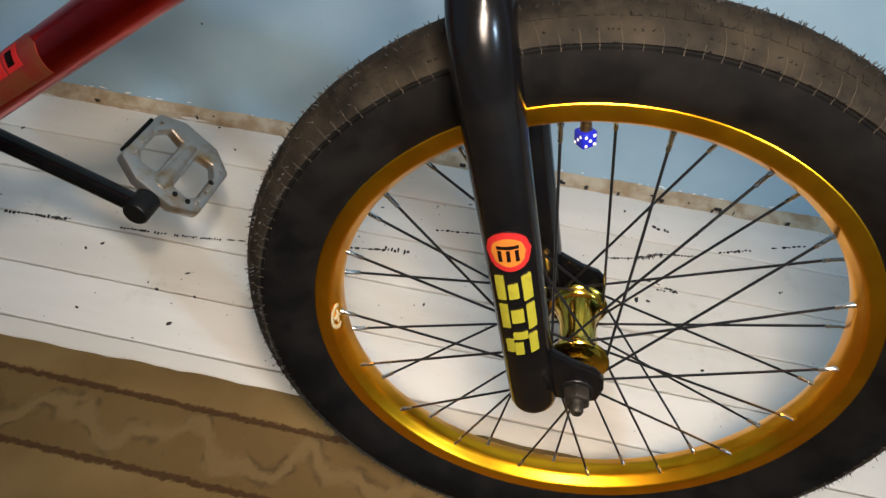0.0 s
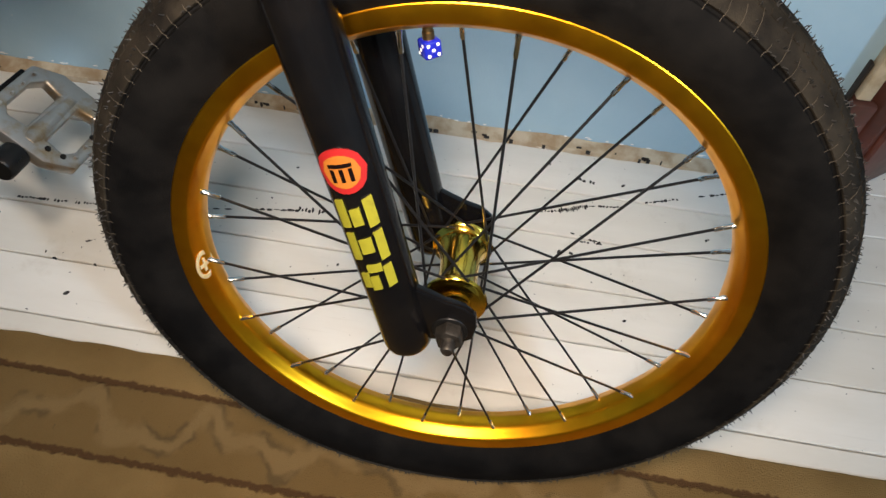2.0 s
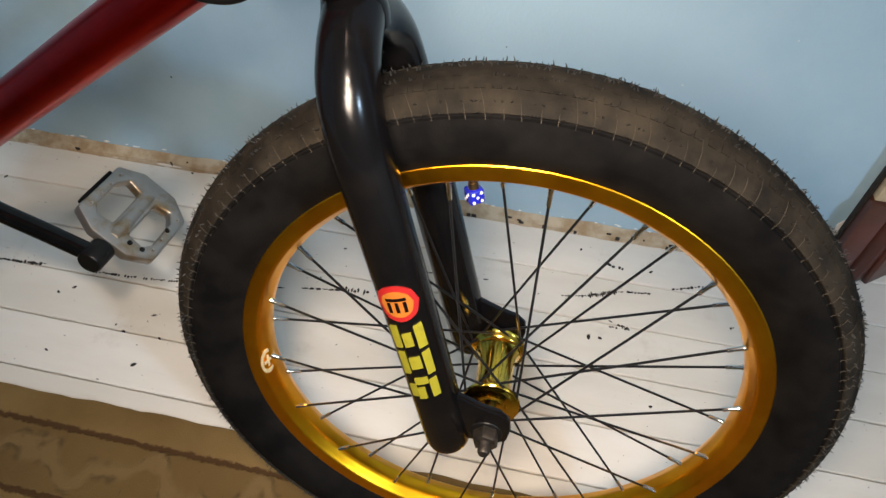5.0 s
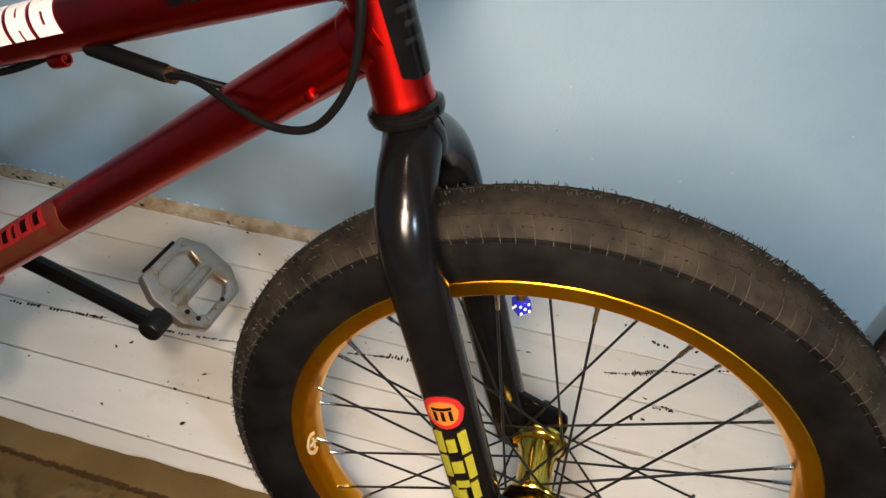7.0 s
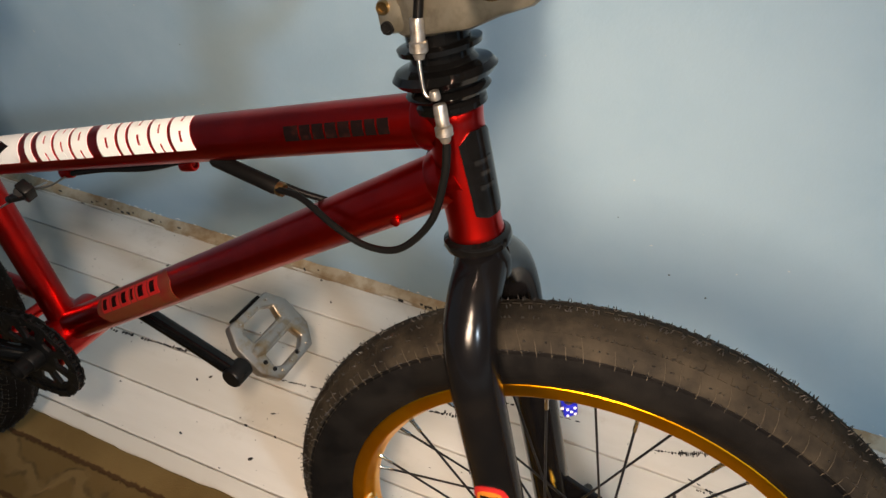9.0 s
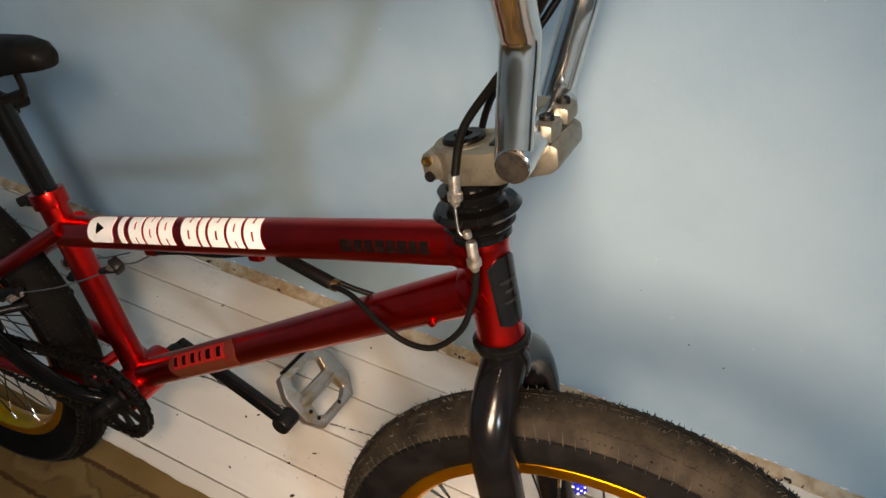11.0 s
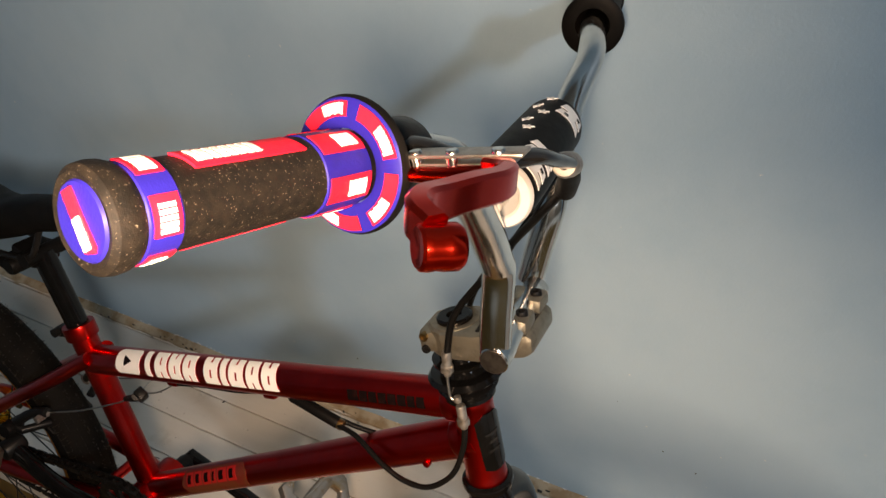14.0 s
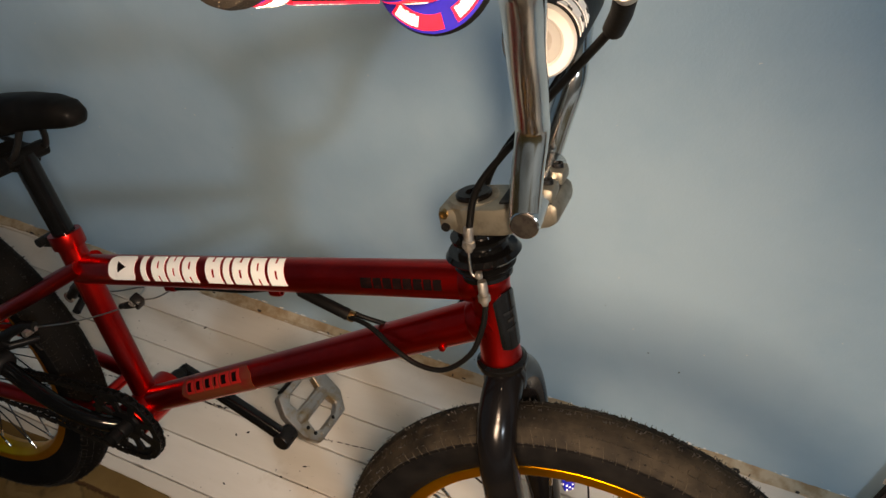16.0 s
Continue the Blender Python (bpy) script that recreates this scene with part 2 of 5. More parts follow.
M_WIRE = mat("bare_brake_wire", (0.45, 0.43, 0.40), 0.3, 1.0)
M_NIPPLE = mat("bright_plated_nipple", (0.80, 0.78, 0.74), 0.16, 1.0)
M_SPOKE = mat("black_spoke", (0.010, 0.010, 0.011), 0.30, 0.4)
M_FOAM = foam_rubber()
M_PURPLE = wear(mat("violet_blue_grip_print", (0.015, 0.011, 0.19), 0.5, spec=0.15), (0.015, 0.011, 0.20), (0.013, 0.010, 0.15), 90.0, 0.4, 0.8, (0.38, 0.55), 0.2)
M_GRIPRED = wear(mat("red_grip_print", (0.62, 0.015, 0.035), 0.5, spec=0.2), (0.64, 0.015, 0.038), (0.50, 0.012, 0.026), 110.0, 0.4, 0.8, (0.38, 0.55), 0.2)
M_GRIPWHITE = mat("white_grip_print", (0.88, 0.85, 0.80), 0.45)
M_LEVER = wear(mat("red_anodised_lever", (0.78, 0.025, 0.010), 0.2, 1.0), (0.88, 0.030, 0.011), (0.74, 0.018, 0.008), 60.0, 0.4, 0.8, (0.15, 0.24))
M_WHITE = wear(mat("white_vinyl", (0.86, 0.84, 0.81), 0.42), (0.87, 0.85, 0.82), (0.74, 0.70, 0.66), 90.0, 0.55, 0.85, (0.36, 0.5))
M_PADWHITE = wear(mat("white_foam", (0.66, 0.64, 0.60), 0.8), (0.67, 0.65, 0.61), (0.56, 0.53, 0.48), 60.0, 0.5, 0.85, (0.7, 0.9), 0.3)
M_FADED = wear(mat("faded_pale_sticker", (0.50, 0.40, 0.20), 0.5), (0.54, 0.44, 0.24), (0.46, 0.32, 0.12), 220.0, 0.4, 0.7, (0.4, 0.6))
M_PADGREY = mat("grey_foam_core", (0.36, 0.35, 0.32), 0.85)
M_YELLOW = wear(mat("acid_yellow_vinyl", (0.22, 0.21, 0.016), 0.5), (0.23, 0.215, 0.014), (0.16, 0.145, 0.012), 120.0, 0.5, 0.8, (0.38, 0.52))
M_ORANGE = wear(mat("orange_vinyl", (0.32, 0.105, 0.012), 0.5), (0.33, 0.11, 0.012), (0.26, 0.07, 0.012), 120.0, 0.5, 0.8, (0.38, 0.52))
M_REDVINYL = mat("red_vinyl", (0.28, 0.010, 0.010), 0.45)
M_DEEPRED = mat("deep_red_vinyl", (0.34, 0.008, 0.006), 0.42)
M_DARKVINYL = wear(mat("faded_black_vinyl", (0.006, 0.003, 0.003), 0.65, spec=0.05), (0.004, 0.002, 0.002), (0.018, 0.005, 0.004), 150.0, 0.5, 0.75, (0.42, 0.6))
M_SCORCH = wear(mat("brown_orange_vinyl", (0.13, 0.02, 0.008), 0.45), (0.11, 0.024, 0.008), (0.12, 0.007, 0.005), 45.0, 0.45, 0.65, (0.38, 0.55))
M_DIE = mat("clear_blue_plastic", (0.010, 0.014, 0.30), 0.12)
M_PIP = mat("white_pips", (0.9, 0.9, 0.9), 0.4)
M_BRASS = mat("dull_brass", (0.26, 0.17, 0.07), 0.38, 1.0)
# amber reflector, its colour paled to paint in the torch light it throws back
M_REFLECT = mat("amber_reflector_glare", (0.95, 0.74, 0.34), 0.12)
M_CREAM = wear(mat("cream_casing_paint", (0.50, 0.41, 0.27), 0.5), (0.52, 0.43, 0.29), (0.38, 0.28, 0.16), 26.0, 0.45, 0.7, (0.4, 0.6), 0.2, 300.0)
M_DOOR = brown_wood()
M_PLASTER = wear(mat("plain_room_plaster", (0.30, 0.26, 0.21), 0.8), (0.32, 0.28, 0.23), (0.25, 0.21, 0.17), 3.0, 0.35, 0.7, (0.7, 0.9), 0.2, 200.0)
M_RAW = wear(mat("bare_plaster_edge", (0.46, 0.38, 0.27), 0.85), (0.50, 0.42, 0.30), (0.33, 0.23, 0.13), 26.0, 0.40, 0.66, (0.75, 0.95), 0.6, 160.0)
# bare timber in paint breaks, and the painted-in shadow line beside the casing
M_FLAKE_SHADE = wear(mat("bare_timber_and_shadow_black", (0.02, 0.017, 0.014), 0.8), (0.016, 0.013, 0.011), (0.05, 0.04, 0.03), 200.0, 0.5, 0.8, (0.7, 0.9))
M_SUB = mat("bare_floor_timber", (0.05, 0.035, 0.022), 0.9)

# ---- mesh helpers ----
X, Y, Z = Vector((1, 0, 0)), Vector((0, 1, 0)), Vector((0, 0, 1))


def part(name, bm, material, parent=None, label="", smooth=True, sharp=38):
    """Link a bmesh as one mesh object, under a thing or a part if given."""
    me = bpy.data.meshes.new(name)
    bmesh.ops.recalc_face_normals(bm, faces=bm.faces)
    bm.to_mesh(me)
    bm.free()
    me.materials.append(material)
    if smooth:
        me.polygons.foreach_set("use_smooth", [True] * len(me.polygons))
        me.set_sharp_from_angle(angle=radians(sharp))
    ob = new(name, me)
    if parent:
        ob.parent = parent
    return tagged(ob, label)


def share(name, source, m, parent):
    """Another object on the mesh of source."""
    ob = new(name, source.data)
    ob.parent = parent
    ob.matrix_local = m
    return ob


def spline(points, steps=6):
    """A smooth line through points."""
    p = [Vector(q) for q in points]
    p = [2 * p[0] - p[1]] + p + [2 * p[-1] - p[-2]]
    out = []
    for i in range(1, len(p) - 2):
        for k in range(steps):
            t = k / steps
            a, b, c, d = p[i - 1], p[i], p[i + 1], p[i + 2]
            out.append(0.5 * (2 * b + (c - a) * t + (2 * a - 5 * b + 4 * c - d) * t * t + (3 * b - a - 3 * c + d) * t ** 3))
    return out + [p[-2]]


def sweep(bm, path, radius, seg=16, flat=1.0, up=None, caps=True):
    """A tube along a path; radius may be a list; flat squeezes it across up."""
    path = [Vector(q) for q in path]
    radii = radius if isinstance(radius, (list, tuple)) else [radius] * len(path)
    ref = Vector(up) if up else None
    rings = []
    for i, q in enumerate(path):
        d = (path[min(i + 1, len(path) - 1)] - path[max(i - 1, 0)]).normalized()
        if ref is None:
            ref = Z if abs(d.z) < 0.9 else X
        u = (ref - d * ref.dot(d)).normalized()
        if not up:
            ref = u
        v = d.cross(u)
        ring = [bm.verts.new(q + radii[i] * (math.cos(a) * u * flat + math.sin(a) * v)) for a in (2 * math.pi * k / seg for k in range(seg))]
        if rings:
            for k in range(seg):
                bm.faces.new((rings[-1][k], rings[-1][(k + 1) % seg], ring[(k + 1) % seg], ring[k]))
        rings.append(ring)
    if caps:
        bm.faces.new(rings[0])
        bm.faces.new(list(reversed(rings[-1])))
    return bm


def tube(path, radius, seg=16, **k):
    return sweep(bmesh.new(), path, radius, seg, **k)


def lathe(profile, origin, axis, seg=32, closed=False, bm=None, start=None):
    """Turn (radius, height) pairs round an axis."""
    bm = bm or bmesh.new()
    axis, origin = Vector(axis).normalized(), Vector(origin)
    u = axis.orthogonal().normalized() if start is None else (Vector(start) - axis * axis.dot(Vector(start))).normalized()
    v = axis.cross(u)
    rings = []
    for r, h in profile:
        if r < 1e-6:
            rings.append([bm.verts.new(origin + axis * h)])
        else:
            rings.append([bm.verts.new(origin + axis * h + r * (math.cos(a) * u + math.sin(a) * v)) for a in (2 * math.pi * k / seg for k in range(seg))])
    pairs = list(zip(rings, rings[1:])) + ([(rings[-1], rings[0])] if closed else [])
    for a, b in pairs:
        for k in range(seg):
            ring = [a[k % len(a)], a[(k + 1) % len(a)], b[(k + 1) % len(b)], b[k % len(b)]]
            ring = [q for i, q in enumerate(ring) if q not in ring[:i]]
            if len(ring) > 2:
                bm.faces.new(ring)
    return bm


def block(size, m=None, bevel=0.0, seg=2, bm=None):
    """A bevelled box of that size at the pose m."""
    out = bmesh.new()
    bmesh.ops.create_cube(out, size=1.0, matrix=Matrix.Diagonal((*size, 1)))
    if bevel:
        bmesh.ops.bevel(out, geom=out.edges[:], offset=bevel, segments=seg, affect="EDGES", profile=0.5)
    if m is not None:
        out.transform(m)
    if bm is None:
        return out
    me = bpy.data.meshes.new("scratch")
    out.to_mesh(me)
    out.free()
    bm.from_mesh(me)
    bpy.data.meshes.remove(me)
    return bm


def merge(bm, other):
    """Add another bmesh to bm."""
    me = bpy.data.meshes.new("scratch")
    other.to_mesh(me)
    other.free()
    bm.from_mesh(me)
    bpy.data.meshes.remove(me)
    return bm


def plate(outline, thick, m=None, bevel=0.0, holes=()):
    """A flat plate from an outline in x, y, with straight-walled holes, centred on z = 0."""
    bm = bmesh.new()
    loops = []
    for o in (outline, *holes):
        vs = [bm.verts.new((x, y, thick / 2)) for x, y in o]
        loops.append([bm.edges.new((vs[i], vs[(i + 1) % len(vs)])) for i in range(len(vs))])
    bmesh.ops.triangle_fill(bm, use_beauty=True, edges=[e for l in loops for e in l])
    top = bm.faces[:]
    r = bmesh.ops.extrude_face_region(bm, geom=top)
    bmesh.ops.translate(bm, vec=(0, 0, -thick), verts=[g for g in r["geom"] if isinstance(g, bmesh.types.BMVert)])
    bmesh.ops.recalc_face_normals(bm, faces=bm.faces)
    if bevel:
        rim = [e for e in bm.edges if e.is_manifold and e.calc_face_angle(0) > 0.8]
        bmesh.ops.bevel(bm, geom=rim, offset=bevel, segments=2, affect="EDGES", profile=0.5)
    if m is not None:
        bm.transform(m)
    return bm


def circle(r, n=24, cx=0.0, cy=0.0, squash=1.0):
    return [(cx + r * math.cos(2 * math.pi * k / n), cy + squash * r * math.sin(2 * math.pi * k / n)) for k in range(n)]


def frame_from(origin, z_axis, x_hint):
    """A pose whose z runs along z_axis and whose x is as near x_hint as can be."""
    z = Vector(z_axis).normalized()
    x = Vector(x_hint)
    x = (x - z * z.dot(x)).normalized()
    y = z.cross(x)
    m = Matrix((x, y, z)).transposed().to_4x4()
    m.translation = Vector(origin)
    return m


def wrap(outline, a, b, radius, zero, lift=0.0005, bm=None, cells=10):
    """A thin sticker on a tube from a to b. outline: (along in metres, round in metres) points, convex; zero: where round = 0 faces."""
    bm = bm or bmesh.new()
    a, b = Vector(a), Vector(b)
    d = (b - a).normalized()
    u = (Vector(zero) - d * d.dot(Vector(zero))).normalized()
    v = d.cross(u)

    def put(s, w, r):
        q = w / radius
        return a + d * s + r * (math.cos(q) * u + math.sin(q) * v)

    lo, hi = min(p[1] for p in outline), max(p[1] for p in outline)

    def span(w):
        xs = []
        n = len(outline)
        for i in range(n):
            (x0, y0), (x1, y1) = outline[i], outline[(i + 1) % n]
            if min(y0, y1) - 1e-9 <= w <= max(y0, y1) + 1e-9:
                xs += [x0, x1] if abs(y1 - y0) < 1e-9 else [x0 + (x1 - x0) * (w - y0) / (y1 - y0)]
        return min(xs), max(xs)

    rows = []
    for k in range(cells + 1):
        w = lo + (hi - lo) * k / cells
        s0, s1 = span(w)
        rows.append([[bm.verts.new(put(s, w, radius + h)) for s in (s0, s1)] for h in (lift, -0.0005)])
    for (t0, u0), (t1, u1) in zip(rows, rows[1:]):
        bm.faces.new((t0[0], t0[1], t1[1], t1[0]))
        bm.faces.new((t0[0], t1[0], u1[0], u0[0]))
        bm.faces.new((t0[1], u0[1], u1[1], t1[1]))
    for t0, u0 in (rows[0], rows[-1]):
        bm.faces.new((t0[0], t0[1], u0[1], u0[0]))
    return bm


def empty(name, m, label, category, group="", kind=""):
    ob = new(name)
    ob.empty_display_size = 0.05
    ob.matrix_world = m
    return tagged(ob, label, category, group, kind)


# ---- room ----
WALL_Y = 0.62
DOOR_X0, DOOR_X1, DOOR_H = 0.555, 1.335, 2.0
ROOM = dict(x0=-2.6, x1=3.4, y0=-2.6)
TOP = 3.3


def wall(name, boxes, material, label):
    bm = bmesh.new()
    for x0, x1, y0, y1, z0, z1 in boxes:
        block((x1 - x0, y1 - y0, z1 - z0), pose((x0 + x1) / 2, (y0 + y1) / 2, (z0 + z1) / 2), bm=bm)
    return tagged(part(name, bm, material, smooth=False), label, "wall", kind="structure")


T = 0.12
wall("wall_north", [(ROOM["x0"], DOOR_X0, WALL_Y, WALL_Y + T, 0, TOP), (DOOR_X1, ROOM["x1"], WALL_Y, WALL_Y + T, 0, TOP), (DOOR_X0, DOOR_X1, WALL_Y, WALL_Y + T, DOOR_H, TOP)], M_WALL, "pale blue painted plaster wall with small chips")
wall("wall_west", [(ROOM["x0"] - T, ROOM["x0"], ROOM["y0"], 2.2, 0, TOP)], M_WALL, "pale blue painted plaster wall")
wall("wall_south", [(ROOM["x0"], ROOM["x1"], ROOM["y0"] - T, ROOM["y0"], 0, TOP)], M_PLASTER, "plain plaster wall behind the camera")
wall("wall_east", [(ROOM["x1"], ROOM["x1"] + T, ROOM["y0"], -2.35, 0, TOP), (ROOM["x1"], ROOM["x1"] + T, -1.55, 2.2, 0, TOP), (ROOM["x1"], ROOM["x1"] + T, -2.35, -1.55, 0, 2.25), (ROOM["x1"], ROOM["x1"] + T, -2.35, -1.55, 3.1, TOP)], M_PLASTER, "plain plaster wall with a window opening")
wall("wall_passage", [(ROOM["x0"], ROOM["x1"], 2.2, 2.2 + T, 0, TOP)], M_PLASTER, "plain plaster wall beyond the doorway")
wall("ceiling", [(ROOM["x0"] - T, ROOM["x1"] + T, ROOM["y0"] - T, 2.2 + T, TOP, TOP + 0.1)], M_PLASTER, "plain white plaster ceiling")
floor = wall("floor", [(ROOM["x0"] - T, ROOM["x1"] + T, ROOM["y0"] - T, 2.2 + T, -0.10, -0.016)], M_SUB, "old floor of narrow white painted boards with black cracks")
tagged(floor, category="floor")


def skirting_edge():
    """The bare strip left between floor paint and wall paint."""
    rng = random.Random(4)
    bm = bmesh.new()
    n = 260
    x0, x1 = -1.9, DOOR_X0 - 0.035
    rows = []
    for i in range(n + 1):
        x = x0 + (x1 - x0) * i / n
        g = noise.noise(Vector((x * 9, 3.1, 0))) * 0.004 + noise.noise(Vector((x * 41, 7.7, 0))) * 0.0035
        h = 0.010 + 0.004 * noise.noise(Vector((x * 13, 1.3, 0))) + 0.0025 * noise.noise(Vector((x * 60, 2.3, 0)))
        w = 0.020 + g
        rows.append([bm.verts.new(p) for p in ((x, WALL_Y - w, -0.006), (x, WALL_Y - w + 0.003, 0.0035 + rng.random() * 0.001), (x, WALL_Y - 0.007, 0.006 + h * 0.15), (x, WALL_Y - 0.003, h), (x, WALL_Y + 0.001, h + 0.001))])
    for a, b in zip(rows, rows[1:]):
        for k in range(4):
            bm.faces.new((a[k], b[k], b[k + 1], a[k + 1]))
    ob = part("trim", bm, M_RAW)
    return tagged(ob, "bare chipped plaster strip along the foot of the blue wall", "trim", kind="structure")


skirting_edge()


def doorway():
    casing = empty("door_1", pose(DOOR_X0, WALL_Y, 0), "dark red-brown painted door ajar in a cream casing", "door", kind="structure")
    bm = bmesh.new()
    block((0.017, 0.018, DOOR_H - 0.155), pose(-0.0175, -0.0092, 0.155 + (DOOR_H - 0.155) / 2), 0.002, bm=bm)
    part("casing", bm, M_CREAM, casing, "worn cream painted casing")
    part("plinth", block((0.030, 0.024, 0.152), pose(-0.0130, -0.0122, 0.076), 0.004), M_DOOR, casing, "dark stained foot of the casing")
    # solid black strip drawn in place of the narrow shadow left of the casing
    part("casing_shadow_strip", block((0.004, 0.010, 0.20), pose(-0.0290, -0.0052, 0.10), 0.001), M_FLAKE_SHADE, casing, "black strip put in for the shadow line beside the casing")
    part("jamb", block((0.010, 0.120, DOOR_H), pose(0.0055, 0.060, DOOR_H / 2), 0.002), M_DOOR, casing)
    leaf = part("door_leaf", block((0.72, 0.036, DOOR_H - 0.02), pose(0.36, 0.0, DOOR_H / 2 + 0.002), 0.002), M_DOOR, casing)
    leaf.matrix_local = pose(0.004, -0.018, 0, 0, 0, 37)
    for z, h in ((0.075, 0.13), (0.50, 0.09), (1.9, 0.12)):
        part("rail", block((0.70, 0.010, h), pose(0.36, -0.022, z + 0.002), 0.003), M_DOOR, leaf)


doorway()

# ---- bicycle: measures in its own upright frame, leaning on the wall ----
BIKE = pose(0, 0.1545, 0, -11)
bike = empty("bmx_bicycle", BIKE, "red bmx bicycle with gold wheels leaning against the blue wall", "bicycle")
FRONT = Vector((0.110, 0, 0.270))
REAR = Vector((-0.826, 0, 0.268))
HEAD_LOW = Vector((-0.006, 0, 0.579))
UP = Vector((-0.2588, 0, 0.9659))  # steering axis
AHEAD = Vector((0.9659, 0, 0.2588))
HEAD_TOP = HEAD_LOW + UP * 0.089
BB = Vector((-0.465, 0, 0.308))
ST_TOP = Vector((-0.535, 0, 0.550))
TT_A, TT_B = Vector((-0.522, 0, 0.508)), HEAD_LOW + UP * 0.0820
DT_A, DT_B = BB + Z * 0.006, Vector((-0.016, 0, 0.625))
# the wheels and the fork stand turned and lean a little more than the frame
WHEEL = BIKE.inverted() @ pose(0.1102, 0.2040, 0.2625, -12.9, 0, 2.0) @ Matrix.Translation(-FRONT)
REAR_WHEEL = BIKE.inverted() @ pose(-0.8265, 0.1960, 0.2640, -12.4, 0, 1.6) @ Matrix.Translation(-REAR)
FORK = Matrix.Translation(HEAD_LOW) @ pose(0, 0, 0, -0.8) @ Matrix.Translation(-HEAD_LOW)


def steer(u, v, y=0.0):
    """A point by its height along the steering axis, its reach ahead of it and its side."""
    return HEAD_LOW + UP * u + AHEAD * v + Y * y


# wheels
def tyre(name, c, tread):
    prof = [(0.2060, -0.0125), (0.2104, -0.0160), (0.2168, -0.0208), (0.2240, -0.0254), (0.2325, -0.0281), (0.2410, -0.0286), (0.2478, -0.0276), (0.2486, -0.0256), (0.2500, -0.0254), (0.2508, -0.0268)]
    side = [(r, h) for r, h in prof]
    bm = lathe(side, c, Y, 120)
    lathe([(r, -h) for r, h in side], c, Y, 120, bm=bm)
    body = part(name, bm, M_SIDEWALL, bike, "black rubber tyre with a dusty worn tread")
    crown = [(0.2506, 0.0266), (0.2514, 0.0275), (0.2534, 0.0266), (0.2575, 0.0234), (0.2632, 0.0172), (0.2673, 0.0095), (0.2687, 0.0)]
    crown = crown + [(r, -h) for r, h in reversed(crown[:-1])]
    part("tread", lathe(crown, c, Y, 120), tread, body, "dust-brown tread")
    return body


def tread_detail(c, body, seed, tread):
    rng = random.Random(seed)
    ribs, hairs, knobs = bmesh.new(), bmesh.new(), bmesh.new()
    for k in range(150):
        a = 2 * math.pi * (k + 0.2 * rng.random()) / 150
        for s in (-1, 1):
            if s > 0 and k % 3:
                continue
            out = X * math.cos(a) + Z * math.sin(a)
            along = -X * math.sin(a) + Z * math.cos(a)
            f = rng.uniform(0.3, 1.0) ** 2 * 1.9
            pts = [c + out * r + Y * s * h + along * w for r, h, w in ((0.2474, 0.0278, 0), (0.2492, 0.0270, 0), (0.2512, 0.0275, 0.0002), (0.2534, 0.0268, 0.0004), (0.2534 + 0.0030 * f, 0.0268 - 0.0018 * f, 0.0010 * f), (0.2534 + 0.0056 * f, 0.0268 - 0.0044 * f, 0.0022 * f))]
            sweep(ribs, pts, [0.00022, 0.00026, 0.00024, 0.00022, 0.0002, 0.0001], 5)
    # faint moulded blocks across the tread
    for k in range(180):
        a = 2 * math.pi * k / 180
        out = X * math.cos(a) + Z * math.sin(a)
        along = -X * math.sin(a) + Z * math.cos(a)
        for row, (r, h) in enumerate(((0.2676, 0.0080), (0.2640, 0.0162))):
            for s in (-1, 1):
                n = (out * (r - 0.236) + Y * s * h).normalized()
                p = c + out * r + Y * s * h + along * (0.0045 * (row % 2) + rng.uniform(-0.0004, 0.0004))
                m = frame_from(p - n * 0.0007, n, along)
                block((rng.uniform(0.0052, 0.0064), 0.0052, 0.0017), m, bm=knobs)
    for k in range(2400):
        a = rng.uniform(0, 2 * math.pi)
        s = rng.choice((-1, 1))
        r, h = rng.choice(((0.2686, 0.0012), (0.2668, 0.0106), (0.2626, 0.0180), (0.2570, 0.0238), (0.2516, 0.0275)))
        out = X * math.cos(a) + Z * math.sin(a)
        along = -X * math.sin(a) + Z * math.cos(a)
        p = c + out * r + Y * s * h
        n = (out * (r - 0.236) + Y * s * h).normalized()
        tip = p + n * rng.uniform(0.0010, 0.0034) + along * rng.uniform(-0.0016, 0.0016)
        sweep(hairs, [p - n * 0.0006, (p + tip) / 2 + along * rng.uniform(-0.0006, 0.0006), tip], [0.0005, 0.0004, 0.0002], 4)
    tagged(part("tread_pattern", knobs, tread, body, "low worn tread blocks", smooth=False), kind="stuff")
    tagged(part("moulding_ribs", ribs, M_NUB, body, "fine pale ribs across the tread edge"), kind="stuff")
    tagged(part("rubber_hairs", hairs, M_HAIR, body, "fine rubber hairs on the tread"), kind="stuff")


def rim(name, c, label):
    prof = [(0.2085, -0.0138), (0.2102, -0.0144), (0.2110, -0.0152), (0.2108, -0.0160), (0.2098, -0.0166), (0.1998, -0.0162), (0.1984, -0.0156), (0.1974, -0.0142), (0.1958, -0.0118), (0.1940, -0.0085), (0.1926, -0.0065), (0.1920, -0.0036), (0.1920, 0.0)]
    prof = prof + [(r, -h) for r, h in reversed(prof[:-1])] + [(0.2040, 0.0120), (0.2040, -0.0120)]
    return part(name, lathe(prof, c, Y, 144, closed=True), M_GOLD, bike, label, sharp=33)


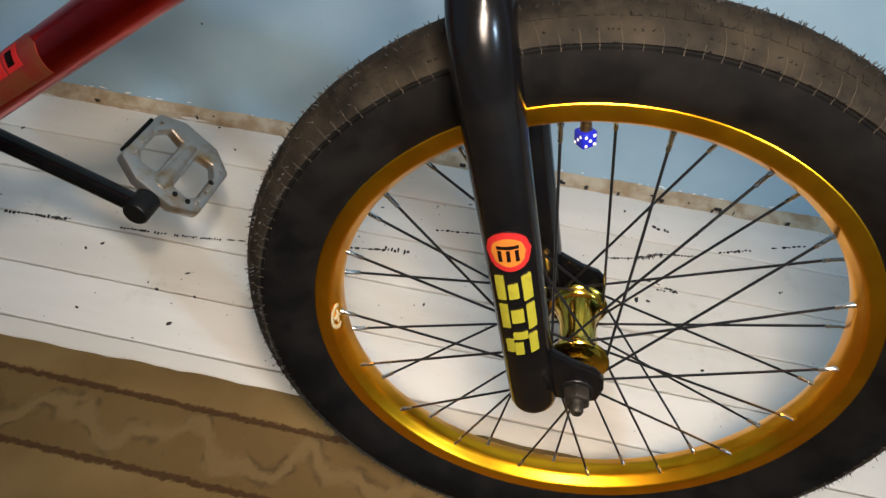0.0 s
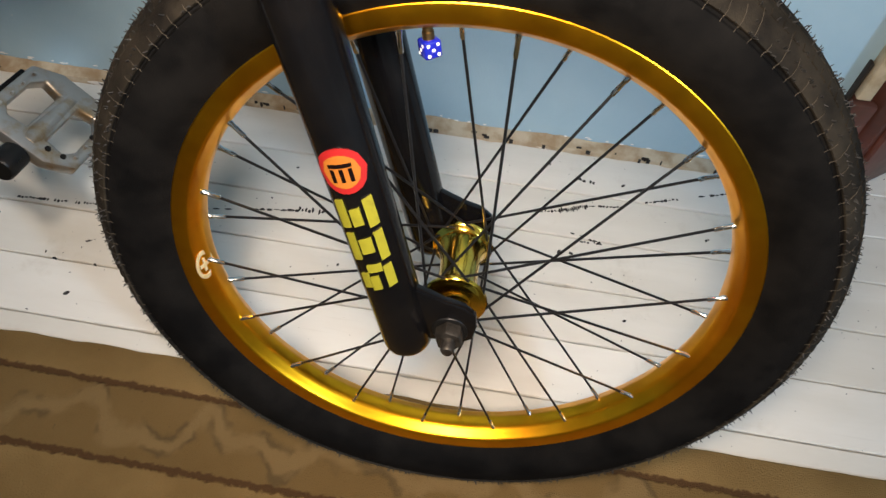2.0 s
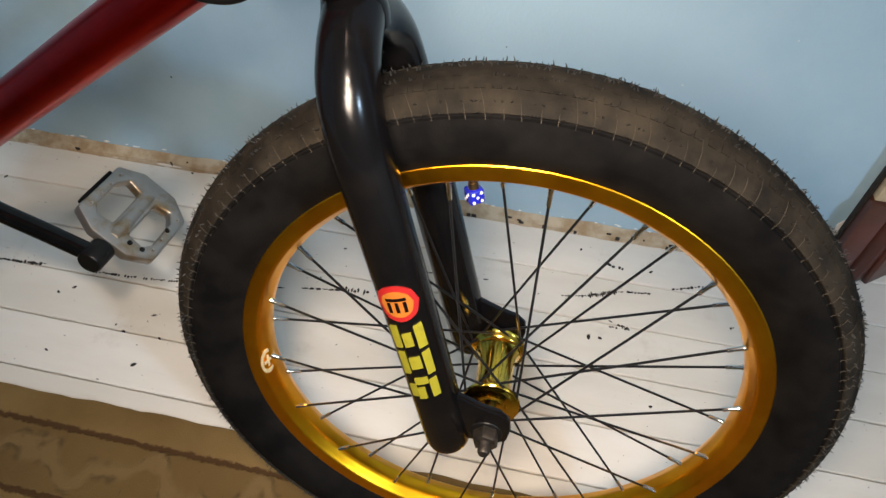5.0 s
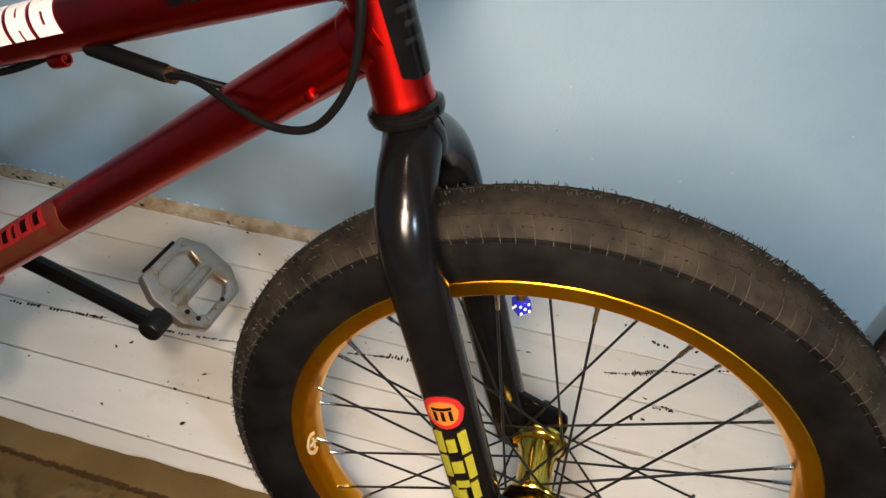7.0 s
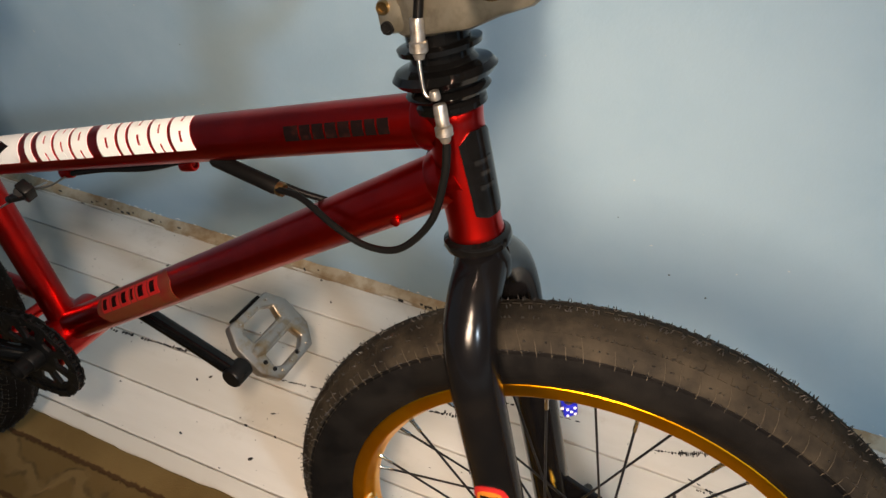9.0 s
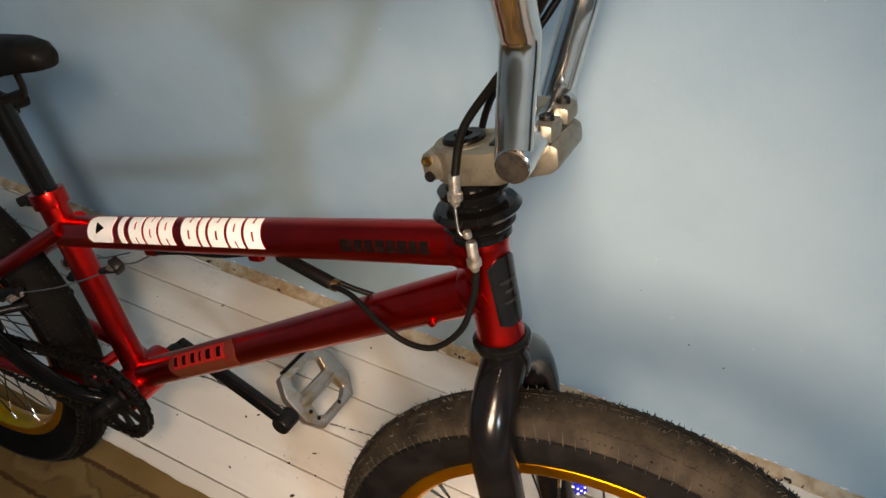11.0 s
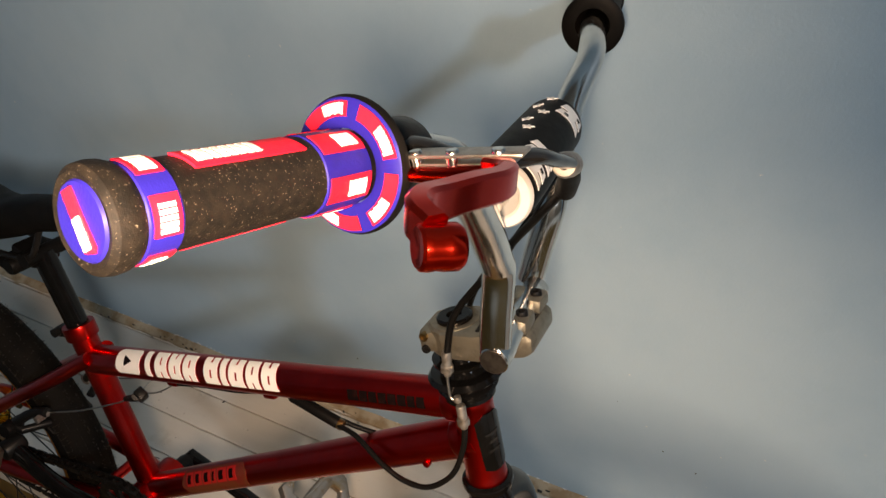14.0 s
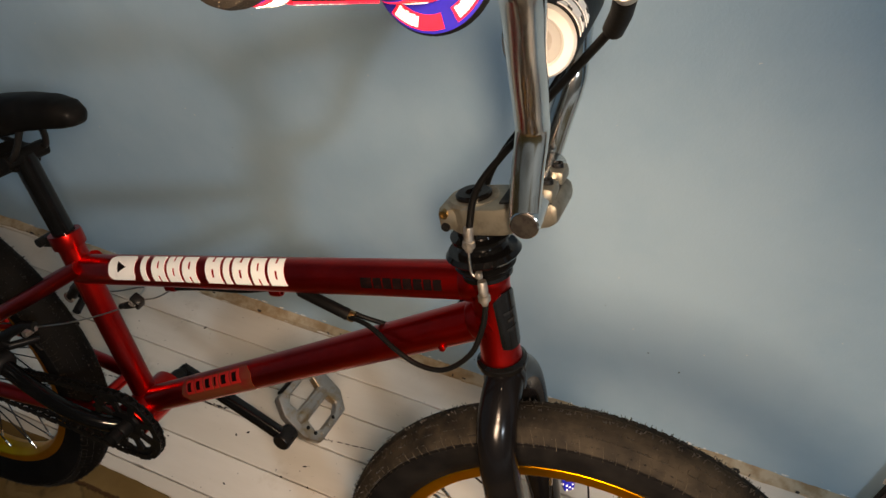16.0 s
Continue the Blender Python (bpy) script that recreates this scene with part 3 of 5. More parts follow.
def hub(name, c):
    half = [(0.0, -0.036), (0.012, -0.036), (0.0125, -0.0335), (0.0185, -0.0330), (0.0192, -0.0328), (0.0200, -0.0322), (0.0228, -0.0316), (0.0236, -0.0306), (0.0236, -0.0286), (0.0226, -0.0276), (0.0200, -0.0266), (0.0188, -0.0250), (0.0172, -0.0205), (0.0156, -0.0150), (0.0149, -0.0080), (0.0147, 0.0)]
    prof = half + [(r, -h) for r, h in reversed(half[:-1])]
    return part(name, lathe(prof, c, Y, 40), M_GOLDHUB, bike, "polished gold hub")


HUB_R, HUB_H, RIM_R, RIM_H = 0.0208, 0.0295, 0.1932, 0.0060
CROSS = radians(66)


def spokes(c, holder, first, material_nipple, every=1):
    """36 crossed spokes and their nipples, alike pieces on shared meshes."""
    a = Vector((HUB_R, HUB_H, 0))
    b = Vector((RIM_R * math.cos(CROSS), RIM_H, RIM_R * math.sin(CROSS)))
    length = (b - a).length
    wire = nip = None
    for k in range(36):
        ang = radians(first + 10 * k)
        side = 1 if k % 2 else -1
        turn = 1 if (k // 2) % 2 else -1
        rim_p = c + RIM_R * (X * math.cos(ang) + Z * math.sin(ang)) + Y * side * RIM_H
        hb = ang + turn * CROSS
        hub_p = c + HUB_R * (X * math.cos(hb) + Z * math.sin(hb)) + Y * (side * HUB_H + turn * 0.0015)
        m = frame_from(hub_p, rim_p - hub_p, Y)
        if wire is None:
            wire = part("spoke", tube([(0, 0, 0), (0, 0, length * 0.5), (0, 0, length)], 0.00105, 8), M_SPOKE, holder)
            wire.matrix_local = m
            nip = part("nipple", lathe([(0.0, -0.0140), (0.0012, -0.0140), (0.0017, -0.0130), (0.0017, -0.0035), (0.0021, -0.0030), (0.0021, 0.0035)], (0, 0, length), Z, 8), material_nipple, holder)
            nip.matrix_local = m
        else:
            share("spoke", wire, m, holder)
            share("nipple", nip, m, holder)


front_tyre = tyre("front_tyre", FRONT, M_TREAD)
tread_detail(FRONT, front_tyre, 3, M_TREAD)
front_rim = rim("front_rim", FRONT, "gold anodised rim with black spokes")
front_hub = hub("front_hub", FRONT)
spokes(FRONT, front_rim, 4.5, M_NIPPLE)
for ob in (front_tyre, front_rim, front_hub):
    ob.matrix_local = WHEEL
rear_tyre = tyre("rear_tyre", REAR, M_REARTREAD)
tread_detail(REAR, rear_tyre, 5, M_REARTREAD)
rear_rim = rim("rear_rim", REAR, "gold anodised rim with black spokes")
rear_hub = hub("rear_hub", REAR)
spokes(REAR, rear_rim, 2.0, M_NIPPLE)
for ob in (rear_tyre, rear_rim, rear_hub):
    ob.matrix_local = REAR_WHEEL


def valve_die():
    a = radians(100.0)
    out = X * math.cos(a) + Z * math.sin(a)
    part("valve_stem", lathe([(0.0, -0.010), (0.0030, -0.010), (0.0030, 0.004), (0.0036, 0.004), (0.0036, 0.010), (0.0030, 0.010), (0.0030, 0.016)], FRONT + out * 0.192, -out, 14), M_BRASS, front_rim)
    c = FRONT + out * 0.1782
    m = frame_from(c, out, Y * -0.85 + X * 0.55)
    part("valve_cap", block((0.0110, 0.0110, 0.0110), m, 0.0016, 3), M_DIE, front_rim, "clear blue die-shaped valve cap with white pips")
    pips = bmesh.new()
    d, h = 0.0030, 0.00553
    layout = {(1, 0): [(-d, -d), (d, d), (0, 0), (-d, d), (d, -d)], (0, 1): [(-d, -d), (d, d)], (0, -1): [(0, 0), (-d, -d), (d, d)], (-1, 0): [(-d, 0), (d, 0)]}
    for (sx, sy), spots in layout.items():
        n = Vector((sx, sy, 0))
        side = Z.cross(n)
        for p, q in spots:
            lathe([(0.0, 0.0003), (0.0010, 0.0002), (0.0011, -0.0004)], n * h + side * p + Z * q, n, 10, bm=pips)
    for p, q in ((-d, -d), (d, d), (-d, d), (d, -d)):
        lathe([(0.0, 0.0003), (0.0010, 0.0002), (0.0011, -0.0004)], -Z * h + X * p + Y * q, -Z, 10, bm=pips)
    pips.transform(m)
    part("pips", pips, M_PIP, front_rim)


valve_die()


def rim_sticker():
    a = radians(184.8)
    out = X * math.cos(a) + Z * math.sin(a)
    m = frame_from(FRONT + out * 0.1946 - Y * 0.0108, (-out * 0.92 - Y * 0.30).normalized(), Z)
    outer, inner = [(x * 1.5, y) for x, y in circle(0.0088, 28)], [(x * 1.5, y) for x, y in circle(0.0062, 24)]
    part("rim_sticker", plate(outer, 0.0006, m, 0.0, [inner]), M_FADED, front_rim, "small round faded sticker")
    for turn in (0.0, 1.0):
        o = [(-0.0060, -0.0011), (0.0060, -0.0011), (0.0060, 0.0011), (-0.0060, 0.0011)] if turn else [(-0.0016, -0.0050), (0.0016, -0.0050), (0.0016, 0.0050), (-0.0016, 0.0050)]
        part("rim_sticker_mark", plate(o, 0.0006 + 0.0002 * turn, m), M_FADED, front_rim)


rim_sticker()


# fork
def fork():
    bm = lathe([(0.0, -0.006), (0.019, -0.006), (0.0200, 0.000), (0.0200, 0.006), (0.0180, 0.011), (0.0165, 0.016), (0.0165, 0.024), (0.0, 0.024)], HEAD_LOW - UP * 0.026, UP, 36)
    crown = part("fork_crown", bm, M_FORK, bike, "satin black fork")
    bm = lathe([(0.019, -0.004), (0.0222, -0.003), (0.0235, 0.001), (0.0230, 0.004), (0.0195, 0.006)], HEAD_LOW - UP * 0.004, UP, 36)
    part("crown_race", bm, M_DEEPBLACK, crown)
    legs = []
    for s in (-1, 1):
        ctrl = [(-0.022, 0.004), (-0.034, 0.024), (-0.052, 0.041), (-0.078, 0.0485), (-0.115, 0.0490), (-0.18, 0.0495), (-0.26, 0.0505), (-0.338, 0.0515)]
        path = spline([steer(u, 0.001, s * (y + (0.0018 if s > 0 and u < -0.03 else 0.0))) for u, y in ctrl], 6)
        n = len(path)
        radii = [0.0182 if i < n * 0.5 else 0.0182 - 0.0006 * (i / n - 0.5) * 2 for i in range(n)]
        end = path[-1]
        d = (path[-1] - path[-2]).normalized()
        for f, g in ((0.005, 0.93), (0.009, 0.76), (0.0115, 0.5), (0.0125, 0.15)):
            path.append(end + d * f)
            radii.append(0.0176 * g)
        leg = part("fork_leg", tube(path, radii, 28), M_FORK, crown)
        legs.append(leg)
        # dropout
        m = frame_from((FRONT.x, s * 0.0520, FRONT.z), Y * -1, X)
        o = [(0.020, 0.005), (0.018, 0.015), (0.010, 0.022), (-0.004, 0.0255), (-0.024, 0.034), (-0.046, 0.034), (-0.046, -0.010), (-0.030, -0.018), (-0.006, -0.014), (0.010, -0.014), (0.018, -0.008)]
        part("dropout", plate(o, 0.0065, m, 0.0015), M_FORK, crown)
    return crown


fork_crown = fork()
fork_crown.matrix_local = FORK


def axle(c, span, name):
    bm = lathe([(0.0, -span), (0.0035, -span), (0.0048, -span + 0.002), (0.0048, span - 0.002), (0.0035, span), (0.0, span)], c, Y, 18)
    ax = part(name, bm, M_WORNSTEEL, bike)
    for s in (-1, 1):
        base = c + Y * s * 0.0560
        out = Y * s
        part("washer", lathe([(0.005, 0.0), (0.0130, 0.0), (0.0132, 0.0015), (0.0120, 0.0030), (0.005, 0.0030)], base, out, 24), M_BLACK, ax)
        part("axle_nut", lathe([(0.005, 0.003), (0.0098, 0.003), (0.0100, 0.0045), (0.0100, 0.0110), (0.0090, 0.0130), (0.005, 0.0130)], base, out, 6), M_WORNSTEEL, ax)
    return ax


axle(FRONT, 0.078, "front_axle").matrix_local = WHEEL
axle(REAR, 0.085, "rear_axle").matrix_local = REAR_WHEEL


def leg_stickers():
    a, b = steer(-0.10, 0.001, -0.0492), steer(-0.338, 0.001, -0.0515)
    r = 0.0181

    def put(outline, material, label, lift):
        return part("sticker", wrap(outline, a, b, r, (0.02, -1, 0.16), lift), material, fork_crown, label)

    s0 = 0.0860
    put([(s0 + x, y) for x, y in circle(0.0148, 28)], M_REDVINYL, "round red and orange sticker", 0.0006)
    put([(s0 + x, y) for x, y in circle(0.0108, 28)], M_ORANGE, "", 0.0009)
    put([(s0 - 0.0054, -0.0065), (s0 - 0.0030, -0.0065), (s0 - 0.0030, 0.0065), (s0 - 0.0054, 0.0065)], M_DARKVINYL, "", 0.0012)
    for y in (-0.0050, 0.0, 0.0050):
        put([(s0 - 0.002, y - 0.0011), (s0 + 0.0065, y - 0.0011), (s0 + 0.0065, y + 0.0011), (s0 - 0.002, y + 0.0011)], M_DARKVINYL, "", 0.0012)
    slabs = (
        ((-0.0118, -0.0055, 0.0, 0.020), (-0.0030, 0.0035, 0.006, 0.018), (0.0058, 0.0118, 0.0, 0.020)),
        ((-0.0118, -0.0060, 0.0, 0.021), (-0.0040, 0.0040, 0.004, 0.015), (0.0060, 0.0118, 0.0, 0.021)),
        ((-0.0110, -0.0052, 0.002, 0.019), (-0.0048, 0.0048, 0.0, 0.006), (-0.0010, 0.0050, 0.010, 0.021), (0.0056, 0.0112, 0.008, 0.020)),
    )
    for k, group in enumerate(slabs):
        s = s0 + 0.0190 + 0.0245 * k
        for lo, hi, f, g in group:
            put([(s + f, lo), (s + g, lo), (s + g + 0.0015, hi), (s + f + 0.0015, hi)], M_YELLOW, "dull yellow block lettering", 0.0007)


leg_stickers()


# frame
def main_frame():
    head = part("head_tube", lathe([(0.0165, 0.0), (0.0186, 0.0), (0.0190, 0.002), (0.0186, 0.006), (0.0180, 0.010), (0.0180, 0.079), (0.0186, 0.083), (0.0190, 0.087), (0.0186, 0.089), (0.0165, 0.089)], HEAD_LOW, UP, 40), M_RED, bike, "candy red painted frame tube")
    d = (TT_B - TT_A).normalized()
    n = 14
    rad = [0.0176] * (n + 1)
    part("top_tube", tube([TT_A + (TT_B - TT_A) * i / n for i in range(n + 1)], rad, 36), M_RED, bike, "candy red painted frame tube")
    rad = [0.0175 + 0.0012 * min(1, max(0, (i / n - 0.5) * 2.5)) for i in range(n + 1)]
    part("down_tube", tube([DT_A + (DT_B - DT_A) * i / n for i in range(n + 1)], rad, 36), M_RED, bike, "candy red painted frame tube")
    part("seat_tube", tube([BB, BB + (ST_TOP - BB) * 0.5, ST_TOP], 0.0150, 32), M_RED, bike, "candy red painted frame tube")
    part("bottom_bracket", lathe([(0.016, -0.037), (0.0235, -0.037), (0.0245, -0.035), (0.0245, 0.035), (0.0235, 0.037), (0.016, 0.037)], BB, Y, 36), M_RED, bike)
    weld = bmesh.new()
    for p, q, r in ((TT_B, TT_A, 0.0185), (DT_B, DT_A, 0.0197)):
        e = (q - p).normalized()
        sweep(weld, [p + e * 0.010, p + e * 0.0195, p + e * 0.0225], [r + 0.001, r + 0.0006, r - 0.0012], 32, caps=False)
    part("weld", weld, M_RED, bike)
    for s in (-1, 1):
        st = spline([(-0.512, s * 0.012, 0.520), (-0.575, s * 0.030, 0.473), (-0.66, s * 0.043, 0.411), (-0.765, s * 0.051, 0.332), (-0.818, s * 0.055, 0.286)], 5)
        part("seat_stay", tube(st, 0.0092, 18), M_RED, bike)
        cs = spline([BB + Vector((-0.008, s * 0.022, -0.002)), (-0.52, s * 0.036, 0.300), (-0.60, s * 0.045, 0.292), (-0.70, s * 0.052, 0.281), (-0.810, s * 0.055, 0.270)], 5)
        part("chain_stay", tube(cs, 0.0100, 18), M_RED, bike)
        m = frame_from((REAR.x, s * 0.0550, REAR.z), Y * -1, X)
        o = [(0.030, 0.012), (0.012, 0.026), (-0.018, 0.018), (-0.050, 0.010), (-0.052, -0.006), (-0.012, -0.016), (0.022, -0.010)]
        part("rear_dropout", plate(o, 0.0065, m, 0.0012), M_RED, bike)
    part("stay_bridge", tube([(-0.575, -0.030, 0.473), (-0.572, 0, 0.476), (-0.575, 0.030, 0.473)], 0.0075, 14), M_RED, bike)
    part("lower_stay_bridge", tube([(-0.535, -0.036, 0.300), (-0.535, 0.036, 0.300)], 0.0075, 14), M_RED, bike)
    # cable stops under the top tube and a threaded boss on the down tube
    for f in (0.27, 0.555):
        p = TT_A + d * (TT_B - TT_A).length * f - Vector((0, 0, 0.0175))
        bm = lathe([(0.0032, -0.006), (0.0052, -0.006), (0.0055, -0.004), (0.0055, 0.005), (0.0045, 0.007), (0.0032, 0.007)], p - Z * 0.004, d, 16)
        block((0.010, 0.004, 0.010), frame_from(p, d.cross(Y), d) , 0.001, bm=bm)
        part("cable_stop", bm, M_RED, bike)
    e = (DT_B - DT_A).normalized()
    p = Vector((-0.058, -0.0175, 0.583))
    part("threaded_boss", lathe([(0.0, 0.002), (0.0022, 0.002), (0.0034, 0.0015), (0.0036, -0.003)], p, (0, -1, 0.1), 14), M_RED, bike)
    return head


head_tube = main_frame()


def head_badge():
    a, b = HEAD_LOW + UP * 0.010, HEAD_TOP
    r = 0.0182
    o = [(0.012, -0.013), (0.008, -0.004), (0.008, 0.008), (0.012, 0.014), (0.060, 0.014), (0.066, 0.008), (0.067, -0.006), (0.060, -0.014)]
    part("head_badge", wrap(o, a, b, r, (1.0, -0.42, 0.2), 0.0012, cells=14), M_DEEPBLACK, head_tube, "black embossed head badge")
    bm = bmesh.new()
    for s, w in ((0.028, 0.006), (0.037, 0.004), (0.045, 0.007)):
        wrap([(s, -w), (s + 0.003, -w), (s + 0.003, w), (s, w)], a, b, r, (1.0, -0.42, 0.2), 0.0016, bm, 6)
    part("badge_relief", bm, M_GLOSS, head_tube)


head_badge()


def top_tube_stickers():
    facing = (-0.05, -1, 0.95)
    host = bpy.data.objects["top_tube"]
    r = 0.0176

    def block_mark(s, w, lo, hi, lean=0.004, material=M_WHITE, label="", face=facing, lift=0.0006):
        o = [(s, lo), (s + w, lo), (s + w + lean, hi), (s + lean, hi)]
        return part("sticker", wrap(o, TT_A, TT_B, r, face, lift, cells=12), material, host, label, smooth=True)

    lo, hi = -0.0150, 0.0150
    s = 0.066
    o = [(s + 0.004, lo), (s + 0.036, lo), (s + 0.040, lo + 0.004), (s + 0.042, hi - 0.004), (s + 0.039, hi), (s + 0.006, hi), (s + 0.001, hi - 0.004), (s, lo + 0.004)]
    part("sticker", wrap(o, TT_A, TT_B, r, facing, 0.0006, cells=14), M_WHITE, host, "white sticker with a dark red triangle", smooth=True)
    part("sticker", wrap([(s + 0.014, -0.0062), (s + 0.028, 0.0), (s + 0.016, 0.0062)], TT_A, TT_B, r, facing, 0.0010, cells=10), M_DARKVINYL, host, "", smooth=True)
    s += 0.047
    for count, (w, gap) in enumerate(((0.0090, 0.0075), (0.0200, 0.0032), (0.0190, 0.0032), (0.0200, 0.0120), (0.0210, 0.0032), (0.0090, 0.0032), (0.0210, 0.0032), (0.0180, 0.0032), (0.0200, 0.0))):
        lean, span = 0.0075, hi - lo
        if w < 0.012:
            block_mark(s, w - 0.0010, lo, hi, lean, M_WHITE, "bold white block lettering")
        else:
            # two strokes and a bridge between them, alike for all blocks
            stroke = w * 0.40
            block_mark(s, stroke, lo, hi, lean, M_WHITE, "bold white block lettering")
            block_mark(s + w - 0.0010 - stroke, stroke, lo, hi, lean, M_WHITE)
            for f, g in ((0.0, 0.24), (0.52, 0.78)) if count % 2 else ((0.24, 0.50), (0.78, 1.0)):
                block_mark(s + stroke * 0.9 + lean * f, w - 0.0010 - stroke * 1.8, lo + span * f, lo + span * g, lean * (g - f), M_WHITE)
        s += w + gap
    s = 0.399
    for w in (0.0115, 0.0085, 0.0085, 0.0085, 0.0085, 0.0085, 0.0075, 0.0080):
        block_mark(s, w, -0.0055, 0.0045, 0.0, M_DARKVINYL, "faded black lettering", (-0.02, -1, 0.22))
        s += w + 0.0017


top_tube_stickers()


def down_tube_sticker():
    host = bpy.data.objects["down_tube"]
    facing = (0, -1, 0.50)
    r = 0.0176
    s0 = 0.102
    o = [(s0, -0.016), (s0 + 0.118, -0.016), (s0 + 0.128, -0.004), (s0 + 0.121, 0.018), (s0 + 0.008, 0.016), (s0 - 0.004, 0.002)]
    part("sticker", wrap(o, DT_A, DT_B, r, facing, 0.0005, cells=14), M_SCORCH, host, "scorched orange and red sticker")
    s = s0 + 0.006
    for w in (0.014, 0.015, 0.016, 0.008, 0.018, 0.016):
        part("sticker", wrap([(s, -0.0125), (s + w, -0.0125), (s + w + 0.002, 0.0035), (s + 0.002, 0.0035)], DT_A, DT_B, r, facing, 0.0009), M_DEEPRED, host, "dark red block lettering")
        part("sticker", wrap([(s + w * 0.25, -0.0095), (s + w * 0.72, -0.0095), (s + w * 0.76, 0.0005), (s + w * 0.30, 0.0005)], DT_A, DT_B, r, facing, 0.0012), M_DARKVINYL, host)
        s += w + 0.0028


down_tube_sticker()


# seat
def seat():
    d = (ST_TOP - BB).normalized()
    top = Vector((-0.5665, 0, 0.646))
    part("seat_post", tube([ST_TOP - d * 0.03, ST_TOP, top - d * 0.02, top], [0.0125, 0.0125, 0.0125, 0.0128], 28), M_DEEPBLACK, bike, "glossy black seat post")
    clamp = part("seat_clamp", lathe([(0.0150, -0.010), (0.0182, -0.0095), (0.0186, -0.008), (0.0186, 0.006), (0.0180, 0.008), (0.0130, 0.008)], ST_TOP - d * 0.002, d, 32), M_RED, bike)
    bm = block((0.020, 0.022, 0.014), frame_from(ST_TOP - d * 0.004 + Vector((-0.024, 0, -0.006)), d, X), 0.003)
    lathe([(0.0, -0.017), (0.0055, -0.017), (0.0055, 0.017), (0.0, 0.017)], ST_TOP + Vector((-0.027, 0, -0.009)), Y, 14, bm=bm)
    part("clamp_bolt", bm, M_BLACK, clamp)
    bm = block((0.038, 0.036, 0.018), pose(-0.578, 0, 0.643, 0, 14, 0), 0.005)
    lathe([(0.0, -0.026), (0.009, -0.026), (0.0105, -0.023), (0.0105, 0.023), (0.009, 0.026), (0.0, 0.026)], (-0.596, 0, 0.628), Y, 20, bm=bm)
    lathe([(0.0, -0.026), (0.009, -0.026), (0.009, 0.026), (0.0, 0.026)], (-0.564, 0, 0.646), Y, 16, bm=bm)
    block((0.026, 0.046, 0.014), pose(-0.610, 0, 0.624, 0, 20, 0), 0.004, bm=bm)
    part("saddle_clamp", bm, M_PLASTIC, bike, "black seat clamp")
    for s in (-1, 1):
        rail = spline([(-0.540, s * 0.010, 0.692), (-0.547, s * 0.018, 0.664), (-0.560, s * 0.021, 0.649), (-0.600, s * 0.022, 0.643), (-0.640, s * 0.026, 0.648), (-0.675, s * 0.034, 0.668)], 5)
        part("saddle_rail", tube(rail, 0.0036, 12), M_BLACK, bike)
    # the shell: sections from nose to tail
    secs = [(-0.464, 0.006, 0.708, 0.715), (-0.468, 0.013, 0.703, 0.7210), (-0.480, 0.018, 0.699, 0.7260), (-0.500, 0.0200, 0.694, 0.7270), (-0.535, 0.0215, 0.684, 0.7220), (-0.575, 0.0255, 0.668, 0.7125), (-0.615, 0.033, 0.654, 0.7000), (-0.655, 0.043, 0.648, 0.6930), (-0.690, 0.050, 0.650, 0.6930), (-0.712, 0.042, 0.660, 0.6940), (-0.720, 0.024, 0.674, 0.6900)]
    bm = bmesh.new()
    rings = []
    n = 28
    for x, w, lo, hi in secs:
        mid, hh = (lo + hi) / 2, (hi - lo) / 2
        ring = []
        for k in range(n):
            a = 2 * math.pi * k / n
            cy, cz = math.cos(a), math.sin(a)
            py = abs(cy) ** 0.7 * math.copysign(1, cy)
            pz = abs(cz) ** (0.75 if cz > 0 else 0.45) * math.copysign(1, cz)
            ring.append(bm.verts.new((x, w * py * (1.0 if cz > -0.2 else 0.92), mid + hh * pz)))
        if rings:
            for k in range(n):
                bm.faces.new((rings[-1][k], rings[-1][(k + 1) % n], ring[(k + 1) % n], ring[k]))
        rings.append(ring)
    bm.faces.new(rings[0])
    bm.faces.new(list(reversed(rings[-1])))
    bmesh.ops.subdivide_edges(bm, edges=[e for e in bm.edges if abs(e.verts[0].co.x - e.verts[1].co.x) > 0.004], cuts=2, smooth=0.6)
    part("saddle", bm, M_PLASTIC, bike, "narrow black plastic saddle")


seat()


# headset, cable rotor, stem, bars
def headset():
    prof = [(0.0, -0.001), (0.0200, 0.0), (0.0222, 0.0015), (0.0222, 0.005), (0.0200, 0.007), (0.0195, 0.0085), (0.0245, 0.0095), (0.0262, 0.0115), (0.0245, 0.0135), (0.0205, 0.0150), (0.0205, 0.0175), (0.0290, 0.0190), (0.0320, 0.0225), (0.0290, 0.0265), (0.0215, 0.0280), (0.0190, 0.0310), (0.0190, 0.0350), (0.0250, 0.0365), (0.0255, 0.0395), (0.0190, 0.0408), (0.0190, 0.050), (0.0, 0.050)]
    return part("headset", lathe(prof, HEAD_TOP, UP, 48), M_DEEPBLACK, bike, "stack of glossy black headset and brake rotor rings")


headset()
STEM_U = 0.150
BAR_U, BAR_V = 0.170, 0.058


